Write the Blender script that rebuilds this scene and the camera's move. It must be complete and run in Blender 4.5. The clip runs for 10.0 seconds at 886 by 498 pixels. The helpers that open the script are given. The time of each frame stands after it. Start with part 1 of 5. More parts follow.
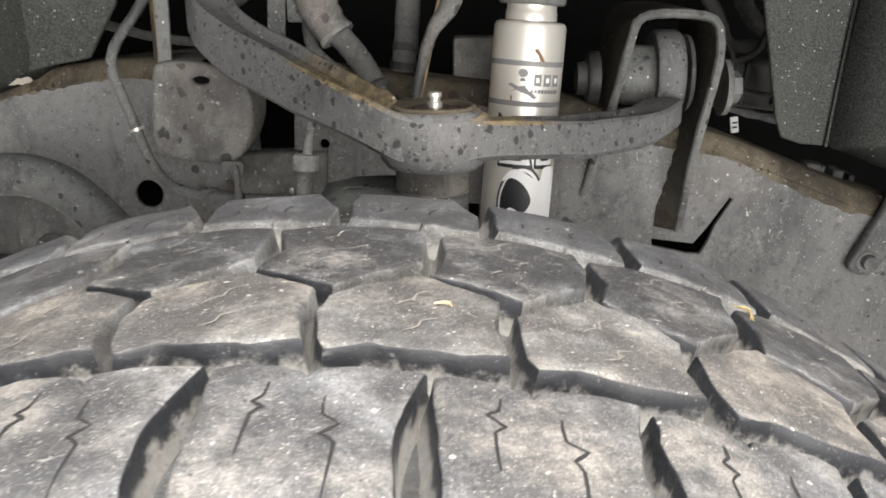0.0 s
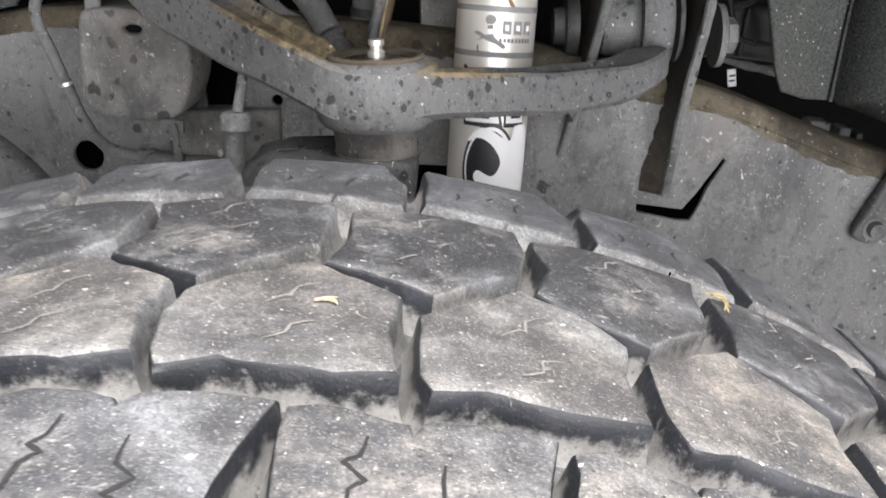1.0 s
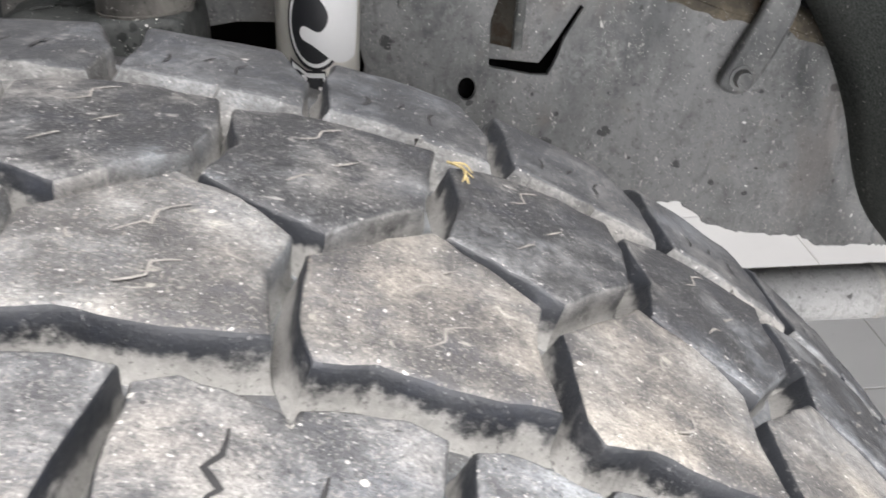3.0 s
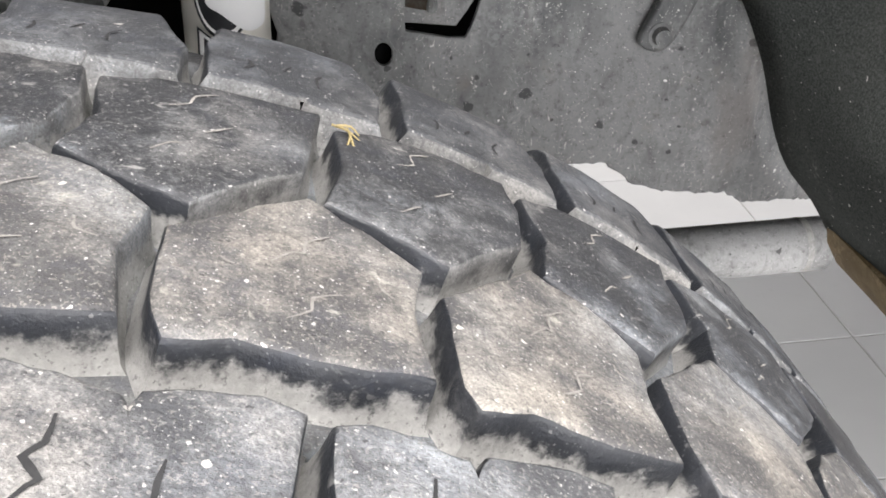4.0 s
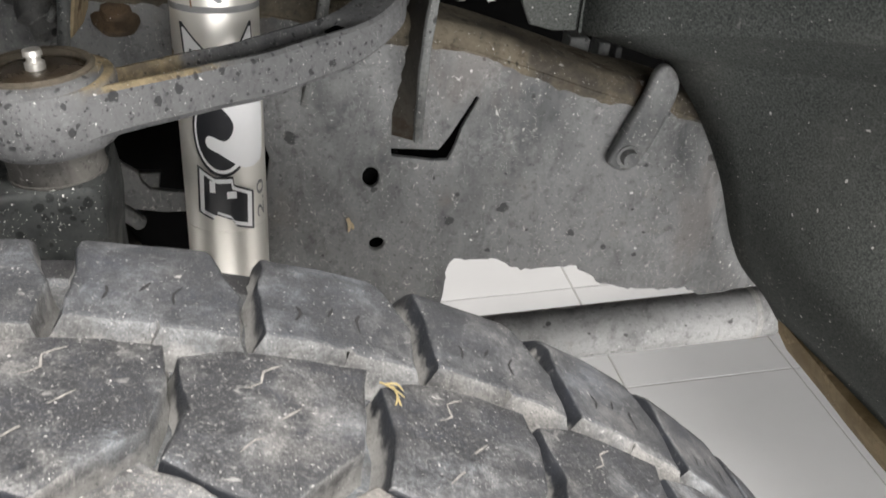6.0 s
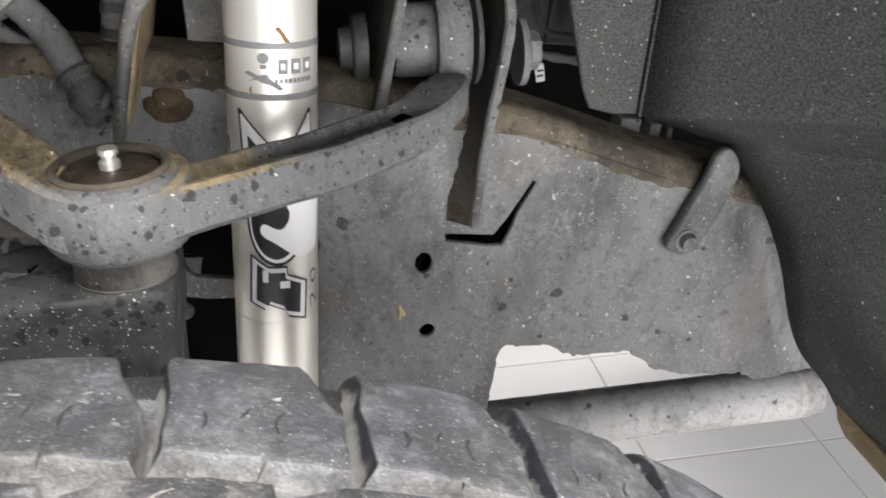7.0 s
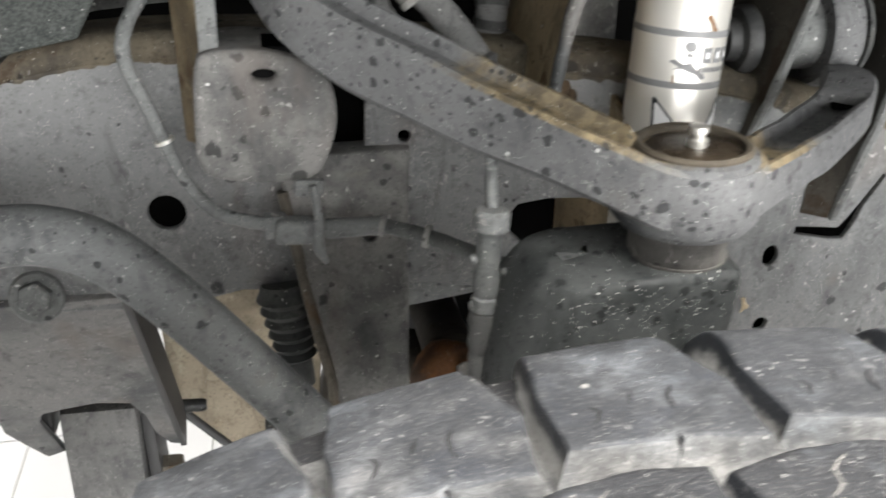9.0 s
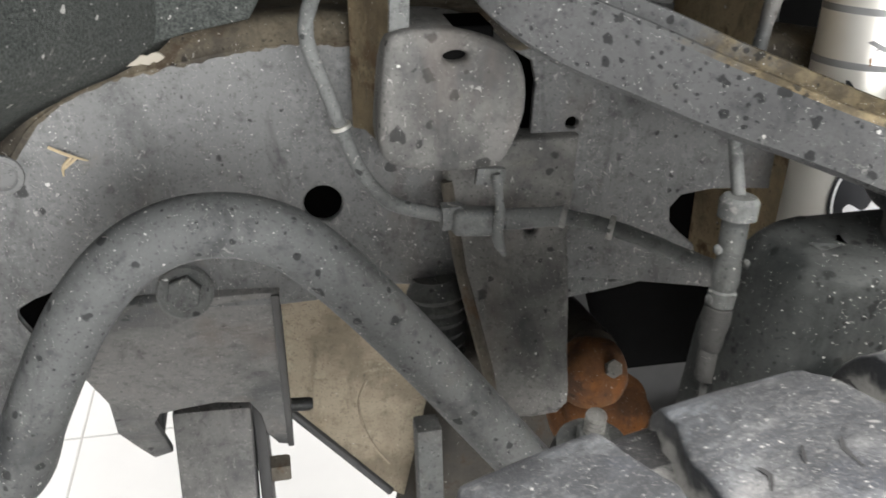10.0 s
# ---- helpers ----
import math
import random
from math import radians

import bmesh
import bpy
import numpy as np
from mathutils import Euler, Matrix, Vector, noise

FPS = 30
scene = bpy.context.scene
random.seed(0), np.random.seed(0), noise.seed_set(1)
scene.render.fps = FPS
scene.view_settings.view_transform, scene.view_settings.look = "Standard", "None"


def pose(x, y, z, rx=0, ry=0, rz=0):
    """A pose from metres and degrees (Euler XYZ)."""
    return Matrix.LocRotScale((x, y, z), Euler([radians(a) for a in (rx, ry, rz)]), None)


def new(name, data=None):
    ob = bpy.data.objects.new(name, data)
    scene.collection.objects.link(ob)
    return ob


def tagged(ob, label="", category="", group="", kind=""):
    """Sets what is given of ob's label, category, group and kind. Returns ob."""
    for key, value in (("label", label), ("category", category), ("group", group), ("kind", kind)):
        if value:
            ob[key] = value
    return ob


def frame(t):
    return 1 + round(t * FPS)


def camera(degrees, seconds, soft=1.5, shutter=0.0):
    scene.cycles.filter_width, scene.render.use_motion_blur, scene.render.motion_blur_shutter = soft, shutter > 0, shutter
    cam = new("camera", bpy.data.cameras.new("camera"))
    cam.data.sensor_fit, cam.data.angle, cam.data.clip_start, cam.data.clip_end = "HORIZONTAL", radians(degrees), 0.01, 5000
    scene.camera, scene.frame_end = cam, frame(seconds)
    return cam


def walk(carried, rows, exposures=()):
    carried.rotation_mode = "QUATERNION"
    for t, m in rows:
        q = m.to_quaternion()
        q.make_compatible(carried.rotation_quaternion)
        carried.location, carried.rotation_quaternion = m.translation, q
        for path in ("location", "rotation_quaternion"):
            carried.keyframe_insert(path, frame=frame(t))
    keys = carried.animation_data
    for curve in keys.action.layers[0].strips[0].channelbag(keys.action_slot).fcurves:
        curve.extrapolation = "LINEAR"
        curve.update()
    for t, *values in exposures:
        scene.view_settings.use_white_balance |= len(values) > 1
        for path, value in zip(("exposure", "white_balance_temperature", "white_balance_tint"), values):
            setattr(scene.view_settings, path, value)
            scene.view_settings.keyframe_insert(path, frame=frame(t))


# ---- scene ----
cam = camera(52.1, 10.0, soft=1.7, shutter=0.35)
METRES, EYE, TILT, LEAN, TURN = 0.7, 0.98, -18.0, 0.0, 0.0
ROWS = [
    (0.0, 0.0, 0.0, 0.0, -0.0, 0.0, -0.0),
    (0.5, 0.0291, 0.0486, 0.0095, 0.26, -0.63, -0.01),
    (1.0, 0.0468, 0.0876, 0.009, 0.66, -2.67, 0.07),
    (1.5, 0.0724, 0.1188, 0.0096, 0.83, -6.07, 0.2),
    (2.0, 0.1004, 0.1321, 0.009, 1.28, -8.83, 0.58),
    (2.5, 0.122, 0.1339, 0.0111, 0.22, -10.22, 0.93),
    (3.0, 0.1539, 0.1468, 0.0069, -2.32, -11.47, 1.86),
    (4.5, 0.1802, 0.1577, 0.0001, -7.04, -14.06, 3.75),
    (5.0, 0.1568, 0.1387, 0.0346, -8.27, -14.6, 3.75),
    (5.5, 0.1457, 0.1229, 0.1067, -9.17, -15.04, 3.38),
    (7.0, 0.0935, 0.1817, 0.1479, -9.87, -10.22, 3.16),
    (7.5, 0.0217, 0.1933, 0.1595, -10.25, -9.99, 3.15),
    (8.0, -0.0382, 0.2026, 0.1612, -10.6, -9.76, 3.07),
    (8.5, -0.1285, 0.2124, 0.1618, -10.69, -9.52, 3.05),
    (9.0, -0.2421, 0.2379, 0.1456, -10.61, -9.3, 3.07),
    (9.5, -0.323, 0.2682, 0.1319, -10.45, -9.29, 3.14),
    (10.0, -0.3712, 0.2968, 0.143, -10.52, -9.44, 3.1),
]
walk(cam, [(t, pose(0, 0, EYE, TILT, LEAN, TURN) @ pose(METRES * x, METRES * y, METRES * z, 90 + pitch, roll, yaw)) for t, x, y, z, yaw, pitch, roll in ROWS],
     exposures=[(0.0, -0.17, 6900, 12), (0.5, -0.06, 6650, 13), (1.2, -0.10, 6520, 14), (2.0, -0.20, 6520, 14), (3.0, -0.20, 6530, 13), (5.0, -0.20, 6580, 13), (5.6, -0.27, 6680, 11), (7.0, 0.06, 6600, 13), (8.0, 0.04, 6580, 12), (8.5, 0.20, 6600, 11), (9.2, 0.42, 6600, 10), (10.0, 0.37, 6600, 10)])

# ---- light ----
world = bpy.data.worlds.new("world")
world.use_nodes = True
world.node_tree.nodes["Background"].inputs[0].default_value = (0.9, 0.95, 1.0, 1)
world.node_tree.nodes["Background"].inputs[1].default_value = 0.02
scene.world = world
CEILING = 3.2
# unseen panels: front row is assumed, far row added to brighten the floor
PANELS = [(-1.5, -0.85, 55), (0.3, -0.85, 155), (2.1, -0.85, 135), (-1.5, 3.4, 60), (0.6, 3.4, 60), (2.4, 3.4, 60)]
for px, py, watt in PANELS:
    lamp = bpy.data.lights.new("ceiling_panel_light", "AREA")
    lamp.shape, lamp.size, lamp.size_y, lamp.energy = "RECTANGLE", 1.2, 0.6, watt
    lamp.color = (1.0, 0.985, 0.965)
    new("ceiling_panel_light", lamp).matrix_world = pose(px, py, CEILING - 0.06)
# no door is known: lamp and wall opening added for soft front light
FILL_OPENING = (-0.9, 3.2, 2.3)
lamp = bpy.data.lights.new("added_front_fill", "AREA")
lamp.shape, lamp.size, lamp.size_y, lamp.energy = "RECTANGLE", FILL_OPENING[1] - FILL_OPENING[0], FILL_OPENING[2], 375
lamp.color = (0.98, 0.99, 1.0)
new("added_front_fill", lamp).matrix_world = pose((FILL_OPENING[0] + FILL_OPENING[1]) / 2, -3.74, FILL_OPENING[2] / 2, 90, 0, 0)


# ---- materials ----
def nodes_of(name):
    m = bpy.data.materials.new(name)
    m.use_nodes = True
    nt = m.node_tree
    return m, nt, nt.nodes["Principled BSDF"]


class Net:
    """Short calls for shader nodes."""

    def __init__(self, name):
        self.mat, self.nt, self.bsdf = nodes_of(name)
        tc = self.nt.nodes.new("ShaderNodeTexCoord")
        info = self.nt.nodes.new("ShaderNodeObjectInfo")
        off = self.nt.nodes.new("ShaderNodeVectorMath")
        off.operation = "MULTIPLY_ADD"
        self.nt.links.new(info.outputs["Random"], off.inputs[0])
        off.inputs[1].default_value = (3.7, 5.1, 2.3)
        self.nt.links.new(tc.outputs["Object"], off.inputs[2])
        self.co, self.random, self.raw = off.outputs[0], info.outputs["Random"], tc.outputs["Object"]

    def link(self, a, b):
        self.nt.links.new(a, b)

    def scaled(self, v):
        n = self.nt.nodes.new("ShaderNodeVectorMath")
        n.operation = "MULTIPLY"
        self.link(self.co, n.inputs[0])
        n.inputs[1].default_value = v
        return n.outputs[0]

    def warped(self, size, scale):
        """The place, shaken by noise, so that dots lose their round outline."""
        t = self.nt.nodes.new("ShaderNodeTexNoise")
        self.link(self.co, t.inputs["Vector"])
        t.inputs["Scale"].default_value, t.inputs["Detail"].default_value = scale, 2
        m = self.nt.nodes.new("ShaderNodeVectorMath")
        m.operation = "MULTIPLY_ADD"
        self.link(t.outputs["Color"], m.inputs[0])
        m.inputs[1].default_value = (size,) * 3
        self.link(self.co, m.inputs[2])
        return m.outputs[0]

    def noise(self, scale, detail=4, rough=0.55, co=None, distortion=0.0):
        n = self.nt.nodes.new("ShaderNodeTexNoise")
        self.link(co or self.co, n.inputs["Vector"])
        n.inputs["Scale"].default_value, n.inputs["Detail"].default_value = scale, detail
        n.inputs["Roughness"].default_value, n.inputs["Distortion"].default_value = rough, distortion
        return n.outputs["Fac"]

    def cells(self, scale, co=None):
        n = self.nt.nodes.new("ShaderNodeTexVoronoi")
        self.link(co or self.co, n.inputs["Vector"])
        n.inputs["Scale"].default_value = scale
        sep = self.nt.nodes.new("ShaderNodeSeparateColor")
        self.link(n.outputs["Color"], sep.inputs[0])
        return n.outputs["Distance"], sep.outputs[0], sep.outputs[1]

    def math(self, op, a, b=0.0, clamp=False):
        n = self.nt.nodes.new("ShaderNodeMath")
        n.operation, n.use_clamp = op, clamp
        for k, v in ((0, a), (1, b)):
            if isinstance(v, (int, float)):
                n.inputs[k].default_value = v
            else:
                self.link(v, n.inputs[k])
        return n.outputs[0]

    def step(self, v, lo, hi):
        n = self.nt.nodes.new("ShaderNodeMapRange")
        n.interpolation_type = "SMOOTHSTEP"
        self.link(v, n.inputs[0])
        n.inputs[1].default_value, n.inputs[2].default_value = lo, hi
        return n.outputs[0]

    def mix(self, fac, a, b):
        n = self.nt.nodes.new("ShaderNodeMix")
        n.data_type = "RGBA"
        for k, v in ((0, fac), (6, a), (7, b)):
            if isinstance(v, (int, float)):
                n.inputs[k].default_value = v
            elif isinstance(v, tuple):
                n.inputs[k].default_value = (*v[:3], 1)
            else:
                self.link(v, n.inputs[k])
        return n.outputs[2]

    def bump(self, height, strength, distance):
        n = self.nt.nodes.new("ShaderNodeBump")
        n.inputs["Strength"].default_value, n.inputs["Distance"].default_value = strength, distance
        self.link(height, n.inputs["Height"])
        old = self.bsdf.inputs["Normal"].links
        if old:
            self.link(old[0].from_socket, n.inputs["Normal"])
        self.link(n.outputs[0], self.bsdf.inputs["Normal"])

    def done(self, colour, rough, metal=0.0):
        if isinstance(colour, tuple):
            self.bsdf.inputs["Base Color"].default_value = (*colour, 1)
        else:
            self.link(colour, self.bsdf.inputs["Base Color"])
        if isinstance(rough, (int, float)):
            self.bsdf.inputs["Roughness"].default_value = rough
        else:
            self.link(rough, self.bsdf.inputs["Roughness"])
        self.bsdf.inputs["Metallic"].default_value = metal
        return self.mat


def grime(name, base, dust, cover=0.5, rough=0.7, spots=0.0, specks=0.35, rust=None, rust_cover=0.0, spot_size=90, streak=False, blotch=14, fine=0.5, stains=(), stain=(0.180, 0.140, 0.080), flecks=0.0, patches=0.0):
    """Paint or metal under road dust: a dust film, grit, splash dots and patches of rust."""
    n = Net(name)
    co = n.scaled((1, 1, 0.5)) if streak else None
    film = n.step(n.noise(blotch, 6, 0.6, co), 0.62 - cover * 0.5, 0.82 - cover * 0.4)
    grain = n.noise(420, 4, 0.7)
    film = n.math("MULTIPLY", film, n.math("ADD", n.math("MULTIPLY", grain, 2 * fine), 1 - fine), True)
    c = n.mix(film, base, dust)
    mottle = n.noise(120, 5, 0.7)
    c = n.mix(n.math("MULTIPLY", n.step(mottle, 0.5, 0.72), 0.5), c, tuple(v * 0.6 for v in base))
    # dark washed marks and pits, pale splash film
    wash = n.step(n.noise(46, 6, 0.7, n.scaled((1.0, 1.0, 0.35)), 0.6), 0.52, 0.70)
    c = n.mix(n.math("MULTIPLY", wash, 0.45), c, tuple(v * 0.55 for v in base))
    splash = n.math("MULTIPLY", n.step(n.noise(20, 5, 0.65, None, 0.8), 0.52, 0.68), n.step(n.noise(260, 4, 0.7), 0.42, 0.66))
    c = n.mix(n.math("MULTIPLY", splash, 0.45), c, tuple(min(0.5, v * 1.7) for v in dust))
    pits = n.step(n.noise(640, 2, 0.5), 0.62, 0.70)
    c = n.mix(n.math("MULTIPLY", pits, 0.5), c, tuple(v * 0.4 for v in base))
    brown = n.step(n.noise(33, 6, 0.7), 0.58, 0.75)
    c = n.mix(n.math("MULTIPLY", brown, 0.25), c, (dust[0] * 1.05, dust[1] * 0.9, dust[2] * 0.72))
    for place, radius in stains:
        d = n.nt.nodes.new("ShaderNodeVectorMath")
        d.operation = "DISTANCE"
        n.link(n.raw, d.inputs[0])
        d.inputs[1].default_value = place
        geo = n.nt.nodes.new("ShaderNodeNewGeometry")
        sep = n.nt.nodes.new("ShaderNodeSeparateXYZ")
        n.link(geo.outputs["Normal"], sep.inputs[0])
        flat = n.step(sep.outputs[2], 0.05, 0.5)
        near = n.math("SUBTRACT", 1.0, n.math("DIVIDE", d.outputs["Value"], radius), True)
        m = n.step(n.math("ADD", near, n.math("MULTIPLY", n.noise(48, 7, 0.75), 1.3)), 0.92, 1.36)
        c = n.mix(n.math("MULTIPLY", n.math("MULTIPLY", m, flat), 0.88), c, n.mix(n.step(n.noise(90, 6, 0.75), 0.38, 0.66), tuple(v * 0.5 for v in stain), tuple(v * 1.4 for v in stain)))
    if rust:
        r = n.step(n.noise(28, 7, 0.65), 0.7 - 0.4 * rust_cover, 0.78 - 0.35 * rust_cover)
        c = n.mix(r, c, n.mix(n.noise(160, 4), rust, tuple(v * 0.45 for v in rust)))
    if spots:
        for scale, share, big in ((spot_size, spots, 0.30), (spot_size * 2.3, spots * 0.7, 0.30)):
            d, pick, size = n.cells(scale, n.warped(0.5 / scale, scale * 2.2))
            edge = n.math("SUBTRACT", n.math("ADD", n.math("MULTIPLY", n.math("POWER", size, 2.0), big), 0.08), d)
            s = n.math("MULTIPLY", n.step(edge, -0.02, 0.07), n.math("LESS_THAN", pick, share))
            c = n.mix(n.math("MULTIPLY", s, 0.78), c, tuple(v * 0.35 for v in base))
    if specks:
        for scale, share in ((130, specks * 0.07), (230, specks * 0.20), (480, specks * 0.6), (900, specks)):
            d, pick, size = n.cells(scale, n.warped(0.7 / scale, scale * 1.5))
            s = n.math("MULTIPLY", n.math("LESS_THAN", d, n.math("ADD", n.math("MULTIPLY", n.math("POWER", size, 3.0), 0.17), 0.03)), n.math("LESS_THAN", pick, share))
            c = n.mix(n.math("MULTIPLY", s, 0.85), c, (0.66, 0.645, 0.615))
    if patches:
        p = n.step(n.noise(11, 5, 0.6, n.scaled((1.6, 1, 0.7))), 0.55, 0.68)
        c = n.mix(n.math("MULTIPLY", p, patches), c, (0.150, 0.125, 0.110))
    if flecks:
        # torn flakes and scratches of pale dried mud
        where = n.step(n.noise(9, 3), 0.40, 0.62)
        for scale, lo, co in ((140, 0.675, None), (330, 0.66, n.scaled((1.0, 1, 0.45)))):
            m = n.step(n.noise(scale, 3, 0.6, co, 1.2), lo, lo + 0.035)
            c = n.mix(n.math("MULTIPLY", n.math("MULTIPLY", m, where), flecks), c, (0.42, 0.405, 0.385))
    n.bump(n.noise(13, 3), 0.5, 0.006)
    n.bump(n.noise(60, 5), 0.35, 0.002)
    n.bump(grain, 0.5, 0.0006)
    n.bsdf.inputs["Specular IOR Level"].default_value = 0.3
    return n.done(c, n.mix(film, (rough - 0.15,) * 3, (min(1, rough + 0.15),) * 3))


def plain(name, colour, rough=0.5, metal=0.0, scale=60, vary=0.25):
    n = Net(name)
    c = n.mix(n.noise(scale, 5), tuple(v * (1 - vary) for v in colour), tuple(min(1, v * (1 + vary)) for v in colour))
    n.bump(n.noise(scale * 5, 4), 0.15, 0.0005)
    return n.done(c, rough, metal)


def tread(name, dark, dust, cover, rough=0.62, caked=0.0, grit=1.0):
    """Worn tread rubber: salt-and-pepper grit, scuffs, a tan dust film, and dust caked in the groove bottoms."""
    n = Net(name)
    relief = min(1.0, 0.3 + 0.8 * grit)
    scuff = n.noise(70, 5, 0.6, None, 0.2)
    patch = n.noise(26, 5, 0.6)
    mid = n.noise(420, 5, 0.8)
    grain = n.noise(1300, 3, 0.75)
    f = n.math("ADD", n.math("MULTIPLY", scuff, 0.38), n.math("ADD", n.math("MULTIPLY", patch, 0.52), n.math("MULTIPLY", mid, 0.32)))
    f = n.step(f, 0.83 - 0.5 * cover, 1.09 - 0.45 * cover)
    f = n.math("MULTIPLY", f, n.math("ADD", n.math("MULTIPLY", n.step(grain, 0.28, 0.72), 0.8), 0.5), True)
    warm = n.mix(n.step(n.noise(14, 4), 0.38, 0.66), tuple(v * 0.85 for v in (dust[0] * 0.90, dust[1], dust[2] * 1.14)), dust)
    c = n.mix(f, dark, warm)
    # bluish rubbed smears where the dust has been wiped off
    smear = n.math("MULTIPLY", n.step(n.noise(38, 6, 0.65, n.scaled((0.55, 1.0, 0.55)), 1.4), 0.50, 0.66), n.step(n.noise(300, 4, 0.7), 0.30, 0.62))
    c = n.mix(n.math("MULTIPLY", smear, 0.62), c, (dark[0] * 1.1, dark[1] * 1.15, dark[2] * 1.3))
    if caked:
        low = n.nt.nodes.new("ShaderNodeAttribute")
        low.attribute_name = "groove_depth"
        m = n.math("ADD", n.math("MULTIPLY", low.outputs["Fac"], 0.75), n.math("MULTIPLY", n.noise(110, 6, 0.7), 1.1))
        m = n.math("MULTIPLY", n.step(m, 0.84, 1.08), n.math("ADD", n.math("MULTIPLY", mid, 1.1), 0.25), True)
        c = n.mix(n.math("MULTIPLY", m, caked), c, (0.33, 0.325, 0.31))
    for scale, share, tone, k in ((300, 0.05, (0.62, 0.60, 0.56), 0.8), (560, 0.34, (0.60, 0.585, 0.56), 0.75), (1000, 0.6, (0.52, 0.51, 0.49), 0.7), (520, 0.35, (0.022, 0.022, 0.024), 0.7)):
        d, pick, size = n.cells(scale, n.warped(0.9 / scale, scale * 1.3))
        s = n.math("MULTIPLY", n.math("LESS_THAN", d, n.math("ADD", n.math("MULTIPLY", n.math("POWER", size, 2.0), 0.22), 0.05)), n.math("LESS_THAN", pick, share))
        c = n.mix(n.math("MULTIPLY", s, k * grit), c, tone)
    # fine salt and pepper grain of the moulded rubber
    salt = n.step(n.noise(1150, 2, 0.6), 0.56, 0.66)
    c = n.mix(n.math("MULTIPLY", salt, 0.26 * grit), c, tuple(min(0.6, v * 1.4) for v in dust))
    pepper = n.step(n.noise(800, 3, 0.65), 0.58, 0.68)
    c = n.mix(n.math("MULTIPLY", pepper, 0.55), c, tuple(v * 0.6 for v in dark))
    # pale dragged scuffs
    drag = n.math("MULTIPLY", n.step(n.noise(150, 3, 0.55, n.scaled((0.8, 1.3, 1)), 0.8), 0.64, 0.72), n.step(n.noise(30, 3), 0.42, 0.6))
    c = n.mix(n.math("MULTIPLY", drag, 0.5), c, tuple(min(0.5, v * 1.35) for v in dust))
    n.bump(scuff, 0.5 * relief, 0.0024)
    n.bump(mid, 0.5 * relief, 0.0008)
    n.bump(n.noise(210, 4, 0.65), 0.45 * relief, 0.0010)
    n.bump(grain, 0.6 * relief, 0.0005)
    n.bump(n.noise(800, 3, 0.65), 0.4 * relief, 0.0005)
    return n.done(c, rough)


M = {}
M["block_top"] = tread("dusty_tread_rubber", (0.068, 0.067, 0.068), (0.39, 0.358, 0.312), 0.63)
M["block_dark"] = tread("scuffed_dark_tread_rubber", (0.036, 0.037, 0.040), (0.31, 0.303, 0.29), 0.52, 0.5, 0.0, 0.8)
M["block_near"] = tread("grey_tread_rubber", (0.040, 0.042, 0.046), (0.25, 0.244, 0.236), 0.54, 0.55, 0.0, 0.7)
M["block_inner"] = tread("dusty_grey_tread_rubber", (0.064, 0.066, 0.071), (0.40, 0.380, 0.350), 0.63)
M["block_side"] = tread("dark_rubber_flank", (0.020, 0.022, 0.026), (0.15, 0.148, 0.144), 0.32, 0.38, 1.0, 0.18)
M["flank_pale"] = tread("pale_rubber_flank", (0.055, 0.055, 0.055), (0.265, 0.257, 0.242), 0.70, 0.75, 0.6, 0.5)
M["groove"] = tread("dust_caked_rubber_groove", (0.062, 0.063, 0.064), (0.285, 0.281, 0.270), 0.66, 0.8, 0.0, 0.5)
M["sidewall"] = tread("tyre_sidewall_rubber", (0.03, 0.03, 0.032), (0.15, 0.145, 0.135), 0.4)
M["sipe_dust"] = plain("dust_in_sipe", (0.27, 0.258, 0.238), 0.9, scale=500, vary=0.5)
# dark colour for the shade inside open cuts
M["sipe_dark"] = plain("painted_sipe_shade", (0.028, 0.028, 0.029), 0.9, scale=300, vary=0.6)
M["rail"] = grime("dusty_frame_paint", (0.058, 0.061, 0.062), (0.172, 0.174, 0.172), 0.62, 0.55, 0.12, 1.0, spot_size=75, streak=True, flecks=1.0, patches=0.3)
M["box"] = grime("flaking_box_bracket_paint", (0.066, 0.067, 0.066), (0.205, 0.200, 0.190), 0.6, 0.75, 0.45, 0.8, spot_size=70, flecks=0.8, patches=0.4)
M["cross"] = grime("dusty_crossmember_steel", (0.060, 0.063, 0.064), (0.175, 0.172, 0.166), 0.6, 0.7, 0.08, 0.45, flecks=0.5, patches=0.45)
M["grimy_rubber"] = grime("grimy_black_rubber", (0.022, 0.023, 0.023), (0.07, 0.07, 0.068), 0.5, 0.6, 0.1, 0.3)
M["boot_black"] = grime("dusty_black_ribbed_rubber", (0.020, 0.022, 0.022), (0.095, 0.096, 0.090), 0.62, 0.7, 0.1, 0.4)
M["rim_brown"] = grime("brown_cup_rim", (0.032, 0.027, 0.020), (0.095, 0.080, 0.060), 0.45, 0.5, 0, 0.15, flecks=0.4)
M["rail_top"] = grime("rusty_frame_top", (0.036, 0.031, 0.024), (0.128, 0.110, 0.080), 0.52, 0.85, 0.3, 0.3, (0.070, 0.05, 0.032), 0.4, blotch=24, flecks=0.6)
M["arm"] = grime("speckled_control_arm_paint", (0.048, 0.050, 0.052), (0.128, 0.129, 0.130), 0.72, 0.6, 0.95, 0.7, spot_size=125, flecks=0.35, stains=[((-0.050, 0.530, 0.902), 0.088), ((0.034, 0.522, 0.890), 0.062), ((-0.005, 0.522, 0.900), 0.050)])
M["knuckle"] = grime("spotted_knuckle_iron", (0.014, 0.016, 0.016), (0.040, 0.043, 0.042), 0.6, 0.6, 1.0, 0.6, spot_size=125, blotch=40)
